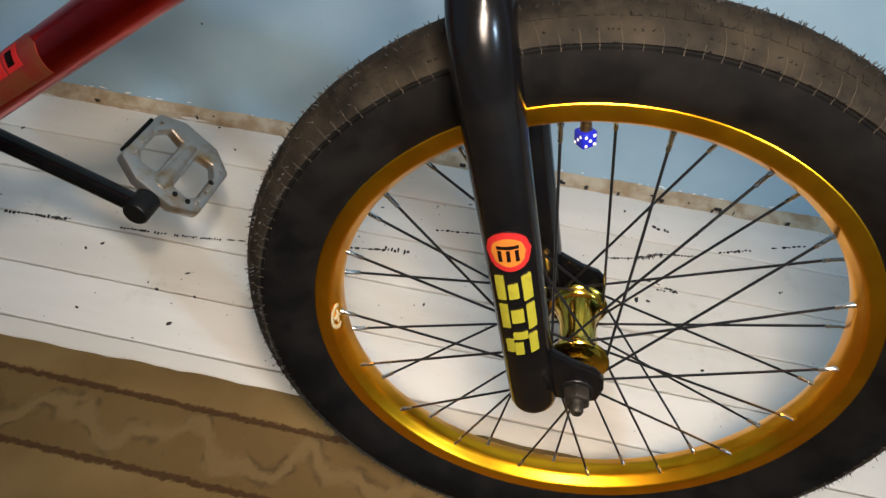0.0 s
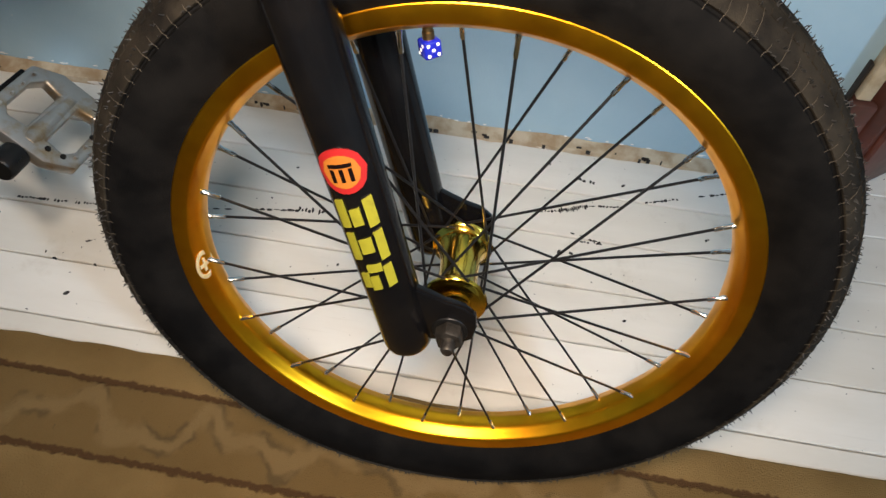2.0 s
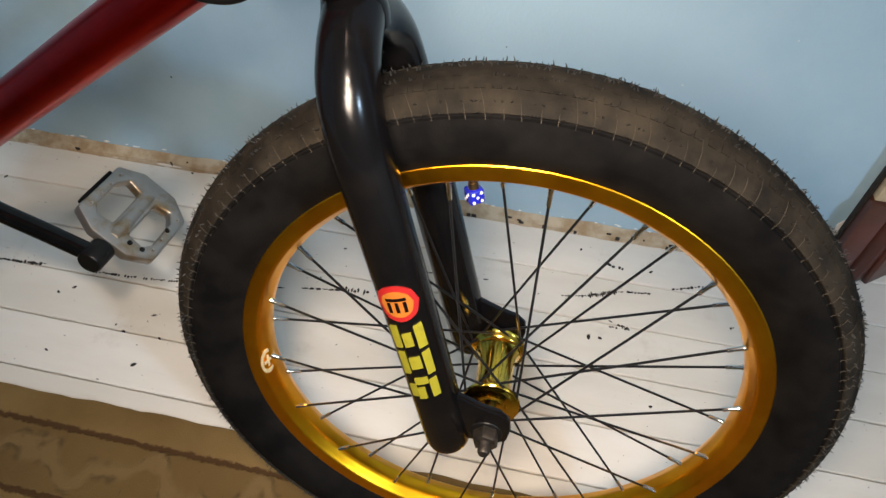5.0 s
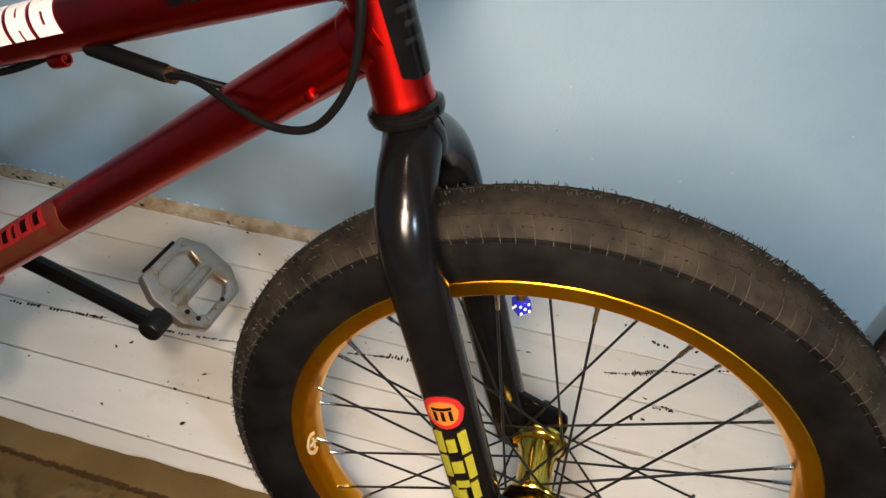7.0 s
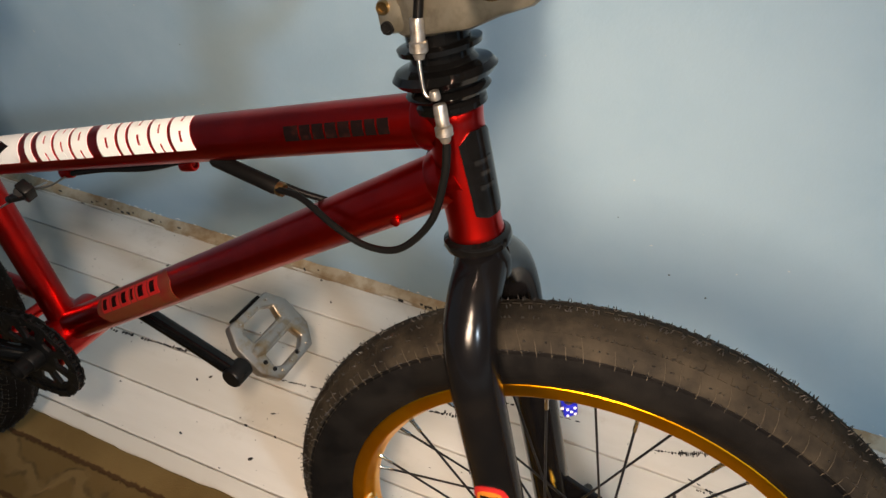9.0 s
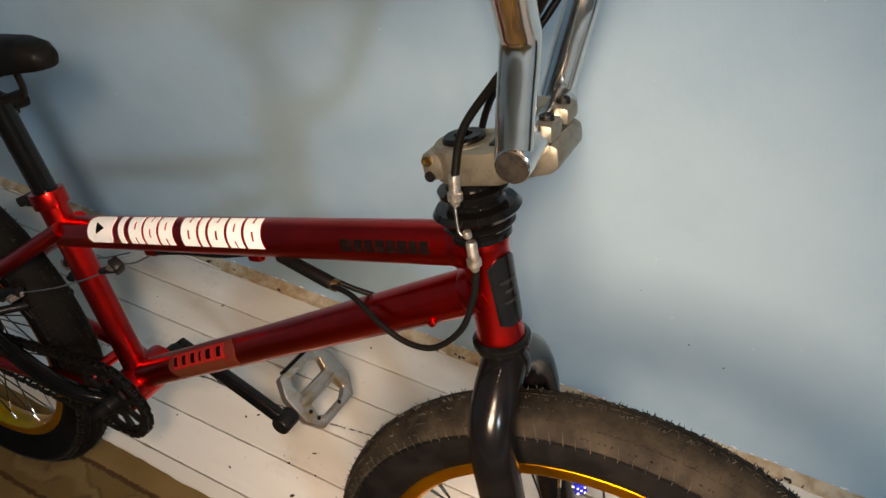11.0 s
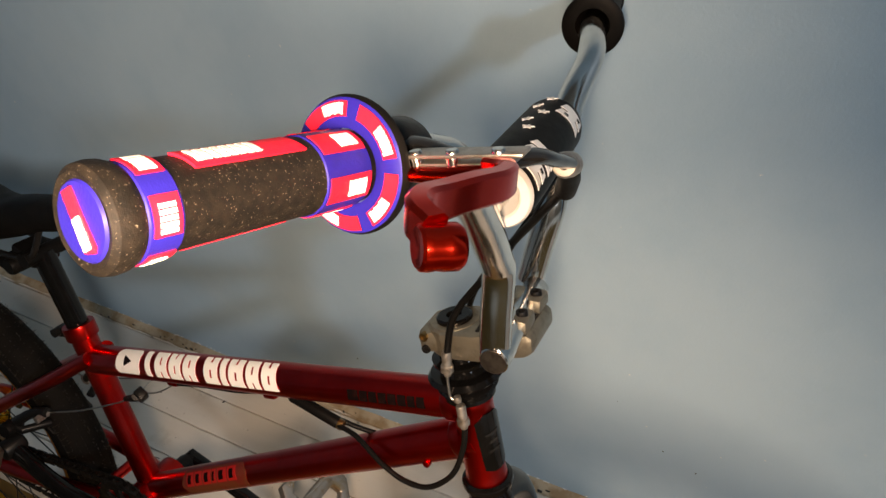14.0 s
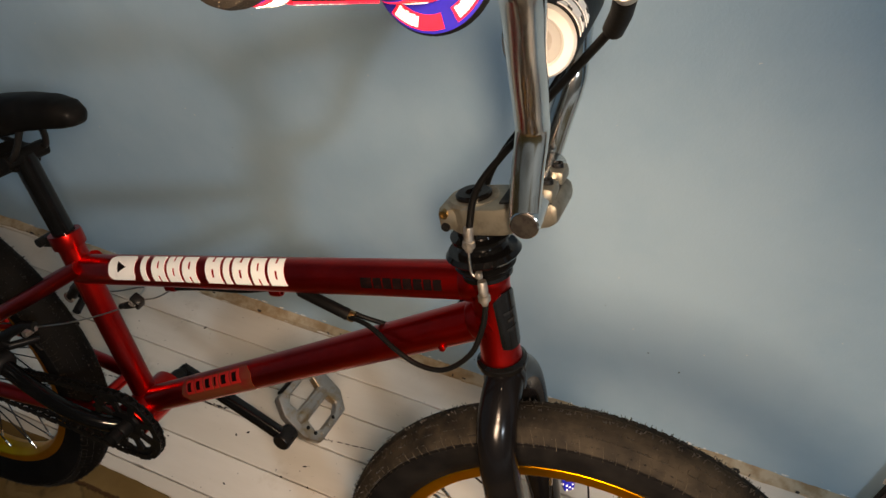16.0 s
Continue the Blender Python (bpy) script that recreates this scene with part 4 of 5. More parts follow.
def stem():
    m = frame_from(steer(STEM_U, 0), UP, AHEAD)
    bm = lathe([(0.0, -0.0135), (0.0200, -0.0135), (0.0222, -0.0115), (0.0222, 0.0100), (0.0200, 0.0122), (0.0, 0.0122)], m @ Vector((0, 0, 0)), UP, 40)
    side = [(-0.005, -0.0128), (0.030, -0.0120), (0.048, -0.0070), (0.066, -0.0040), (0.0740, 0.0010), (0.0745, 0.0140), (0.070, 0.0165), (0.040, 0.0150), (0.026, 0.0116), (-0.005, 0.0114)]
    arm = plate(side, 0.050, m @ pose(0, 0, 0, 90, 0, 0), 0.004)
    merge(bm, arm)
    merge(bm, block((0.026, 0.040, 0.020), m @ pose(-0.0135, 0, -0.001), 0.005))
    body = part("stem", bm, M_STEM, bike, "pale worn alloy stem with dark bolts")
    bm = bmesh.new()
    for y in (-0.0155, 0.0155):
        block((0.029, 0.022, 0.013), m @ pose(BAR_V, y, 0.0240, 0, 8, 0), 0.004, bm=bm)
    part("stem_cap", bm, M_STEM, body)
    for v in (0.047, 0.071):
        for y in (-0.0155, 0.0155):
            part("clamp_bolt", lathe([(0.0, 0.001), (0.0022, 0.001), (0.0026, 0.0032), (0.0042, 0.0034), (0.0046, 0.002), (0.0046, -0.004)], m @ Vector((v - 0.005, y, 0.0288)), UP, 16), M_BLACK, body)
    for z, metal in ((0.0045, M_BRASS), (-0.0065, M_BLACK)):
        part("pinch_bolt", lathe([(0.0, 0.0002), (0.0020, 0.0002), (0.0023, 0.0014), (0.0036, 0.0016), (0.0039, 0.001), (0.0039, -0.004)], m @ Vector((-0.0200, -0.0200, z)), -Y, 16), metal, body)
    part("steerer_cap", lathe([(0.0, 0.004), (0.006, 0.004), (0.0065, 0.0062), (0.0132, 0.0064), (0.0148, 0.005), (0.0150, 0.0)], m @ Vector((0, 0, 0.0095)), UP, 32), M_DEEPBLACK, body)
    # thin black plate put in for the shade between stem and caps
    bm = bmesh.new()
    block((0.040, 0.0500, 0.0016), m @ pose(0.050, 0, 0.0172), 0.0004, bm=bm)
    part("clamp_gap_shade", bm, M_BLACK, body)
    return body


stem()
BAR = steer(BAR_U, BAR_V)


TWIST = -0.055  # the bars stand slightly crooked to the frame


def bars():
    base = part("bar_clamp_tube", lathe([(0.0, -0.0640), (0.0094, -0.0640), (0.0104, -0.0632), (0.0107, -0.0580), (0.0107, 0.040), (0.0100, 0.041), (0.0, 0.041)], BAR, (TWIST, 1.0, 0.0), 32), M_PLATED, bike, "polished plated handlebar")
    for s in (-1, 1):
        lower = [(BAR.x - 0.0027, 0.0525, BAR.z), (BAR.x - 0.0045, 0.0530, 0.790), (BAR.x - 0.0055, 0.0540, 0.8235), (BAR.x - 0.0062, 0.0600, 0.8345)]
        upper = [(-0.0005, 0.104, 0.887), (0.0015, 0.147, 0.928), (-0.004, 0.162, 0.937), (-0.014, 0.182, 0.9415), (-0.0205, 0.200, 0.9449), (-0.0381, 0.290, 0.9596)]
        if s > 0:
            lower = [(-0.002, 0.0525, BAR.z), (0.002, 0.0535, 0.790), (0.0065, 0.0545, 0.822), (0.005, 0.062, 0.840)]
            upper = [(-0.001, 0.104, 0.889), (0.003, 0.140, 0.918), (0.000, 0.160, 0.929), (-0.0055, 0.180, 0.934), (-0.0085, 0.200, 0.937), (-0.0160, 0.276, 0.946)]
        ctrl = [(x + TWIST * s * y, s * y, z) for x, y, z in lower + upper]
        pts = spline(ctrl[:4], 5)[:-1] + spline(ctrl[3:], 6)
        part("upright", tube(pts, 0.0111, 24), M_PLATED, base)
    # added disc: its dark colour stands in for a dark reflection on the plated end
    part("end_dulling_disc", lathe([(0.0, -0.0648), (0.0090, -0.0647), (0.0096, -0.0642), (0.0096, -0.0636)], BAR, (TWIST, 1.0, 0.0), 32), M_WORNSTEEL, base, "dark disc added over the bar end for its dark reflection")
    part("cross_bar", tube([(0.0045, -0.100, 0.884), (-0.0090, 0.100, 0.884)], 0.0080, 18), M_PLATED, base)


bars()


def pad():
    a, b = Vector((0.0028, -0.070, 0.8835)), Vector((-0.0075, 0.068, 0.8835))
    d = (b - a).normalized()
    L = (b - a).length
    sleeve = part("bar_pad", lathe([(0.0212, 0.002), (0.0223, 0.003), (0.0228, 0.010), (0.0228, L - 0.006), (0.0218, L), (0.010, L + 0.001)], a, d, 40), M_PLASTIC, bike, "black padded sleeve with white marks and stars")
    part("foam_end", lathe([(0.0135, 0.0), (0.0150, -0.0015), (0.0202, -0.0015), (0.0218, 0.001), (0.0218, 0.006)], a, d, 40), M_PADWHITE, sleeve, "white foam end")
    part("foam_core", lathe([(0.0075, 0.0015), (0.0138, 0.0008), (0.0140, 0.006)], a, d, 32), M_PADGREY, sleeve)
    face = Vector((0.72, 0, 0.69))

    def mark(o):
        part("pad_mark", wrap(o, a, b, 0.0228, face, 0.0004, cells=10), M_WHITE, sleeve)

    # broad white block shapes, each with two dark notches
    for s0, w in ((0.006, 0.019), (0.029, 0.017), (0.108, 0.022)):
        mark([(s0, -0.012), (s0 + w * 0.42, -0.0115), (s0 + w * 0.42, 0.0125), (s0 + 0.002, 0.013)])
        mark([(s0 + w * 0.56, -0.011), (s0 + w, -0.010), (s0 + w, 0.011), (s0 + w * 0.56, 0.0125)])
        mark([(s0 + w * 0.40, -0.0045), (s0 + w * 0.58, -0.0045), (s0 + w * 0.58, 0.0040), (s0 + w * 0.40, 0.0040)])
        for f, g in ((0.14, -0.006), (0.70, 0.004)):
            part("pad_notch", wrap([(s0 + w * f, g), (s0 + w * (f + 0.15), g), (s0 + w * (f + 0.15), g + 0.0035), (s0 + w * f, g + 0.0035)], a, b, 0.0228, face, 0.0008, cells=5), M_PLASTIC, sleeve)
    u = (face - d * d.dot(face)).normalized()
    v = d.cross(u)
    for s0, ang in ((0.062, 48), (0.080, 62), (0.098, 46), (0.114, 66), (0.132, 52)):
        q = radians(ang)
        n = math.cos(q) * u - math.sin(q) * v
        m = frame_from(a + d * s0 + n * 0.0231, n, d)
        star = [((0.0044 if k % 2 == 0 else 0.0018) * math.cos(math.pi * k / 5), (0.0044 if k % 2 == 0 else 0.0018) * math.sin(math.pi * k / 5)) for k in range(10)]
        part("pad_star", plate(star, 0.0008, m), M_WHITE, sleeve)


pad()


def grip(side):
    """A grip along the bar from its flange to its closed end."""
    if side < 0:
        a, b = Vector((-0.0095, -0.204, 0.9455)), Vector((-0.0243, -0.3075, 0.9624))
        printed = True
    else:
        a, b = Vector((-0.0195, 0.196, 0.9365)), Vector((-0.0312, 0.284, 0.9465))
        printed = False
    k = 0.88 if printed else 1.0
    d = (b - a).normalized()
    L = (b - a).length
    up = Z
    body = part("grip", lathe([(r * k, h) for r, h in ((0.0150, 0.0), (0.0158, 0.001), (0.0160, 0.030), (0.0157, 0.031), (0.0157, L - 0.021), (0.0160, L - 0.020), (0.0160, L - 0.0092), (0.0168, L - 0.0084), (0.0177, L - 0.0062), (0.0179, L - 0.0035), (0.0173, L - 0.0008), (0.0152, L + 0.0006), (0.0128, L), (0.0, L - 0.0005))], a, d, 48), M_FOAM, bike, "speckled black rubber grip with violet and red print")
    part("grip_flange", lathe([(0.0150, -0.0025), (0.0245, -0.0030), (0.0270, -0.0015), (0.0272, 0.0005), (0.0262, 0.0022), (0.0160, 0.0030)], a, d, 56), M_PLASTIC, body, "round flange")
    if not printed:
        return body
    # violet printing: a disc on the flange, a collar, a band and the end disc
    part("flange_print", lathe([(0.0146, 0.0030), (0.0160, 0.0036), (0.0255, 0.0030), (0.0262, 0.0024)], a, d, 56), M_PURPLE, body, "violet printed flange face")
    part("collar_print", lathe([(r * k, h) for r, h in ((0.0160, 0.0050), (0.0166, 0.0055), (0.0166, 0.0285), (0.0160, 0.0290))], a, d, 48), M_PURPLE, body)
    part("band_print", lathe([(r * k, h) for r, h in ((0.0160, L - 0.0203), (0.0165, L - 0.0198), (0.0165, L - 0.0097), (0.0160, L - 0.0092))], a, d, 48), M_PURPLE, body)
    part("end_print", lathe([(0.0130 * k, L - 0.0002), (0.0122 * k, L + 0.0008), (0.0, L + 0.0010)], a, d, 40), M_PURPLE, body)

    def mark(o, r, zero, material, lift):
        part("print_mark", wrap([(p, q * k) for p, q in o], a, b, r * k, zero, lift, cells=8), material, body)

    def letters(s0, s1, w0, w1, n, along, r, zero, lift):
        """A row of small bars that stands for print too small to read."""
        bm = bmesh.new()
        for i in range(n):
            f, g = i / n, (i + 0.72) / n
            if along:
                p, q = s0 + (s1 - s0) * f, s0 + (s1 - s0) * g
                o = [(p, w0), (q, w0), (q + 0.0006, w1), (p + 0.0006, w1)]
            else:
                p, q = w0 + (w1 - w0) * f, w0 + (w1 - w0) * g
                o = [(s0, p), (s1, p), (s1, q), (s0, q)]
            wrap([(p, q * k) for p, q in o], a, b, r * k, zero, lift, bm, 4)
        tagged(part("print_lettering", bm, M_GRIPWHITE, body), kind="stuff")

    def around(deg):
        u = (up - d * d.dot(up)).normalized()
        v = d.cross(u)
        q = radians(deg)
        return math.cos(q) * u + math.sin(q) * v

    for deg in (-170, -98, -26, 46, 118):
        z = around(deg)
        mark([(0.0062, -0.0056), (0.0275, -0.0056), (0.0275, 0.0056), (0.0062, 0.0056)], 0.0166, z, M_GRIPRED, 0.0005)
        letters(0.0085, 0.0185, -0.0034, 0.0034, 4, True, 0.0166, z, 0.0008)
        z = around(deg + 20)
        mark([(L - 0.0190, -0.0066), (L - 0.0105, -0.0066), (L - 0.0105, 0.0066), (L - 0.0190, 0.0066)], 0.0165, z, M_GRIPRED, 0.0005)
        letters(L - 0.0174, L - 0.0121, -0.0054, 0.0044, 5, False, 0.0165, z, 0.0008)
    for deg in (-8, 172):
        z = around(deg)
        mark([(0.0330, -0.0062), (0.0770, -0.0062), (0.0790, 0.0050), (0.0360, 0.0050)], 0.0157, z, M_GRIPRED, 0.0009)
        letters(0.0510, 0.0760, -0.0040, 0.0030, 8, True, 0.0157, z, 0.0012)
    # arcs on the flange
    u = (up - d * d.dot(up)).normalized()
    v = d.cross(u)

    def arc(a0, a1, r0, r1, material, lift):
        bm = bmesh.new()
        rows = []
        n = 10
        for k in range(n + 1):
            q = radians(a0 + (a1 - a0) * k / n)
            w = math.cos(q) * u + math.sin(q) * v
            rows.append([bm.verts.new(a + w * r + d * h) for r, h in ((r0, 0.0030), (r0, lift), (r1, lift - 0.0004), (r1, 0.0022))])
        for p, q in zip(rows, rows[1:]):
            for k in range(3):
                bm.faces.new((p[k], q[k], q[k + 1], p[k + 1]))
        part("print_mark", bm, material, body)

    for turn in range(5):
        s = 4 + 72 * turn
        arc(s, s + 58, 0.0192, 0.0250, M_GRIPRED, 0.0040)
        for q in range(6):
            arc(s + 4 + 4.6 * q, s + 7.8 + 4.6 * q, 0.0200 + 0.0003 * (q % 2), 0.0242, M_GRIPWHITE, 0.0044)
    # slanted mark on the end
    m = frame_from(a + d * (L + 0.0012), d, around(36))
    part("print_mark", plate([(x * k, y * k) for x, y in ((-0.0105, -0.0020), (-0.0090, -0.0036), (0.0105, -0.0030), (0.0105, 0.0024), (-0.0090, 0.0032))], 0.0008, m), M_GRIPRED, body)
    m = frame_from(a + d * (L + 0.0018), d, around(36))
    part("print_mark", plate([(x * k, y * k) for x, y in ((-0.0088, -0.0018), (0.0015, -0.0022), (0.0015, 0.0018), (-0.0088, 0.0020))], 0.0007, m), M_GRIPWHITE, body)
    return body


grip(-1)
grip(1)


def strip(path, tall, thick, cut):
    """A flat bar with bevelled edges that stands on edge along a path."""
    bm = bmesh.new()
    corners = [(tall - cut, thick), (tall, thick - cut), (tall, cut - thick), (tall - cut, -thick), (cut - tall, -thick), (-tall, cut - thick), (-tall, thick - cut), (cut - tall, thick)]
    rings = []
    for i, q in enumerate(path):
        d = (Vector(path[min(i + 1, len(path) - 1)]) - Vector(path[max(i - 1, 0)])).normalized()
        u = (Z - d * d.z).normalized()
        v = d.cross(u)
        rings.append([bm.verts.new(Vector(q) + u * h + v * w) for h, w in corners])
    for p, q in zip(rings, rings[1:]):
        for k in range(8):
            bm.faces.new((p[k], p[(k + 1) % 8], q[(k + 1) % 8], q[k]))
    bm.faces.new(list(reversed(rings[0])))
    bm.faces.new(rings[-1])
    bmesh.ops.recalc_face_normals(bm, faces=bm.faces)
    return bm


# brake lever
def brake_lever():
    bar_p = Vector((-0.004, -0.182, 0.9425))
    d = Vector((0.03, 0.98, -0.16)).normalized()
    body = part("brake_bracket", lathe([(0.0112, -0.010), (0.0155, -0.010), (0.0165, -0.008), (0.0165, 0.008), (0.0155, 0.010), (0.0112, 0.010)], bar_p, d, 32), M_BLACK, bike, "black and chrome brake lever bracket with red lever")
    bm = tube(spline([(0.002, -0.184, 0.951), (0.014, -0.189, 0.953), (0.027, -0.186, 0.9505), (0.041, -0.176, 0.949), (0.0495, -0.158, 0.947), (0.051, -0.135, 0.938), (0.051, -0.112, 0.929)], 6), [0.0062] * 14 + [0.0056] * 23, 18, flat=0.6, up=Z)
    part("bracket_arm", bm, M_GLOSS, body, "glossy black bracket arm")
    lo, hi = Vector((0.013, -0.200, 0.9525)), Vector((0.0585, -0.199, 0.9630))
    part("bracket_plate", block(((hi - lo).length, 0.010, 0.0016), frame_from((lo + hi) / 2 + Z * 0.0012, (-0.22, 0, 1), hi - lo), 0.0006), M_STEEL, body)
    part("bracket_plate", block(((hi - lo).length * 0.86, 0.008, 0.0012), frame_from((lo + hi) / 2 - Z * 0.0022, (-0.22, 0, 1), hi - lo), 0.0005), M_STEEL, body)
    for f in (0.10, 0.42, 0.80):
        part("bracket_rivet", lathe([(0.0, 0.0034), (0.0022, 0.0032), (0.0028, 0.0020), (0.0028, -0.0040), (0.0, -0.0042)], lo + (hi - lo) * f - Y * 0.002, (-0.22, 0, 1), 12), M_PLATED, body)
    part("lever_cam", tube(spline([(0.014, -0.203, 0.9475), (0.024, -0.205, 0.9495), (0.034, -0.205, 0.9520), (0.050, -0.203, 0.9560)], 5), 0.0042, 14, flat=0.7, up=Z), M_LEVER, body)
    blade = spline([(0.047, -0.203, 0.9555), (0.056, -0.210, 0.9585), (0.059, -0.224, 0.9615), (0.057, -0.242, 0.9655), (0.0545, -0.257, 0.968), (0.0540, -0.268, 0.9705), (0.057, -0.276, 0.9715), (0.064, -0.281, 0.971)], 6)
    part("lever_blade", strip(blade, 0.0054, 0.0034, 0.0013), M_LEVER, body, "red anodised flat lever blade")
    part("lever_tip", lathe([(0.0, 0.0050), (0.0030, 0.0054), (0.0050, 0.0056), (0.0058, 0.0049), (0.0060, 0.0030), (0.0057, 0.0010), (0.0060, -0.0010), (0.0060, -0.0044), (0.0052, -0.0056), (0.0, -0.0058)], (0.0655, -0.2815, 0.9682), (-0.70, -0.70, 0.10), 32), M_LEVER, body)
    part("adjuster_nut", lathe([(0.0026, -0.008), (0.0060, -0.008), (0.0066, -0.006), (0.0066, 0.004), (0.0056, 0.006), (0.0026, 0.006)], (0.050, -0.105, 0.925), (0.0, -0.95, 0.3), 18), M_STEEL, body, "silver cable adjuster")
    part("adjuster_sleeve", tube([(0.050, -0.101, 0.922), (0.048, -0.088, 0.911), (0.044, -0.076, 0.899)], 0.0060, 16), M_PLASTIC, body)


brake_lever()


# cables
def cable(name, pts, r, material, label=""):
    return part(name, tube(spline(pts, 8), r, 12), material, bike, label)


cable("brake_cable", [(0.0455, -0.080, 0.903), (0.0235, -0.055, 0.867), (0.004, -0.034, 0.835), (-0.006, -0.022, 0.812), (-0.024, -0.016, 0.784), (-0.040, -0.022, 0.752), (-0.040, -0.030, 0.720)], 0.0028, M_CABLE, "black brake cable")
cable("brake_cable", [(0.008, 0.040, 0.860), (-0.006, 0.016, 0.820), (-0.026, 0.006, 0.784), (-0.040, 0.016, 0.752), (-0.050, 0.030, 0.716)], 0.0025, M_CABLE, "black brake cable")
for p, q in (((-0.041, -0.029, 0.724), (-0.038, -0.030, 0.702)), ((-0.024, -0.033, 0.680), (-0.018, -0.034, 0.656))):
    p, q = Vector(p), Vector(q)
    part("cable_barrel", lathe([(0.0, 0.0), (0.0036, 0.0), (0.0040, 0.002), (0.0040, 0.012), (0.0052, 0.013), (0.0052, 0.018), (0.0036, 0.019), (0.0028, 0.022), (0.0, (q - p).length)], p, q - p, 14), M_STEEL, bike, "silver cable barrel")
cable("rotor_wire", [(-0.038, -0.031, 0.703), (-0.036, -0.032, 0.694), (-0.033, -0.0325, 0.684), (-0.028, -0.0325, 0.682)], 0.0012, M_WIRE)
part("wire_end", lathe([(0.0, -0.003), (0.0028, -0.002), (0.0032, 0.0), (0.0028, 0.003), (0.0, 0.004)], (-0.027, -0.0325, 0.684), UP, 14), M_STEEL, bike)
cable("brake_cable", [(-0.018, -0.034, 0.658), (-0.018, -0.035, 0.636), (-0.026, -0.034, 0.602), (-0.048, -0.032, 0.573), (-0.073, -0.031, 0.5665), (-0.099, -0.028, 0.5725), (-0.132, -0.018, 0.581), (-0.160, -0.010, 0.577)], 0.0025, M_CABLE, "looped black brake cable")
cable("brake_cable", [(-0.160, -0.004, 0.578), (-0.138, 0.002, 0.571), (-0.112, 0.014, 0.563), (-0.086, 0.027, 0.566), (-0.060, 0.034, 0.600), (-0.050, 0.033, 0.650)], 0.0025, M_CABLE, "black brake cable")
a, b = Vector((-0.158, -0.008, 0.577)), Vector((-0.216, -0.006, 0.586))
part("cable_joiner", tube([a, a + (b - a) * 0.04, a + (b - a) * 0.96, b], [0.0050, 0.0060, 0.0058, 0.0045], 16), M_PLASTIC, bike, "black cable joiner sleeve")
part("joiner_ferrule", lathe([(0.0, -0.002), (0.0050, -0.002), (0.0056, 0.002), (0.0050, 0.005), (0.0, 0.005)], a, a - b, 14), M_BRASS, bike)
cable("brake_cable", [(-0.216, -0.006, 0.586), (-0.240, -0.003, 0.578), (-0.290, -0.002, 0.557), (-0.340, -0.002, 0.543), (-0.380, -0.002, 0.529)], 0.0026, M_CABLE, "black brake cable")
cable("rear_brake_wire", [(-0.384, -0.002, 0.527), (-0.402, -0.014, 0.516), (-0.424, -0.022, 0.512)], 0.0009, M_WIRE)
bm = block((0.013, 0.011, 0.020), pose(-0.420, -0.022, 0.511, 20, 30, 0), 0.002)
block((0.020, 0.007, 0.007), pose(-0.430, -0.024, 0.503, 0, -24, 0), 0.002, bm=bm)
lathe([(0.0, -0.010), (0.0045, -0.010), (0.0045, 0.010), (0.0, 0.010)], (-0.424, -0.024, 0.508), (0.5, -0.5, 0.6), 12, bm=bm)
lathe([(0.0, -0.008), (0.0035, -0.008), (0.0035, 0.008), (0.0, 0.008)], (-0.438, -0.024, 0.500), (1, 0, 0.6), 12, bm=bm)
part("wire_anchor", bm, M_BLACK, bike, "black brake wire anchor")
for s in (-1, 1):
    cable("straddle_wire", [(-0.430, -0.022, 0.505), (-0.460, s * 0.026, 0.484), (-0.520, s * 0.034, 0.452), (-0.584, s * 0.040, 0.424)], 0.0009, M_WIRE)


def rear_brake():
    for s in (-1, 1):
        arm = part("brake_arm", tube(spline([(-0.640, s * 0.058, 0.386), (-0.620, s * 0.056, 0.408), (-0.598, s * 0.048, 0.424), (-0.580, s * 0.042, 0.428)], 5), [0.0075] * 6 + [0.0065] * 10, 14), M_BLACK, bike, "black brake arm")
        part("brake_pivot", lathe([(0.0, 0.010), (0.0070, 0.010), (0.0082, 0.008), (0.0082, -0.012), (0.0, -0.012)], (-0.640, s * 0.064, 0.386), Y * s, 20), M_STEEL, arm)
        part("brake_pad", block((0.046, 0.012, 0.012), pose(-0.622, s * 0.026, 0.380, 0, 38, 0), 0.003), M_PLASTIC, arm)
        part("spring_cover", lathe([(0.0, 0.016), (0.0085, 0.016), (0.0105, 0.013), (0.0105, -0.004), (0.0, -0.004)], (-0.628, s * 0.060, 0.398), Vector((0.2, s, 0.25)), 18), M_PLASTIC, arm)
        part("pad_holder", tube([(-0.634, s * 0.064, 0.404), (-0.612, s * 0.060, 0.398), (-0.600, s * 0.030, 0.392)], 0.0055, 12), M_BLACK, arm)
        part("pinch_nut", lathe([(0.0, 0.010), (0.0045, 0.010), (0.0050, 0.008), (0.0050, -0.006), (0.0, -0.006)], (-0.583, s * 0.046, 0.424), Y * s, 6), M_STEEL, arm)


rear_brake()


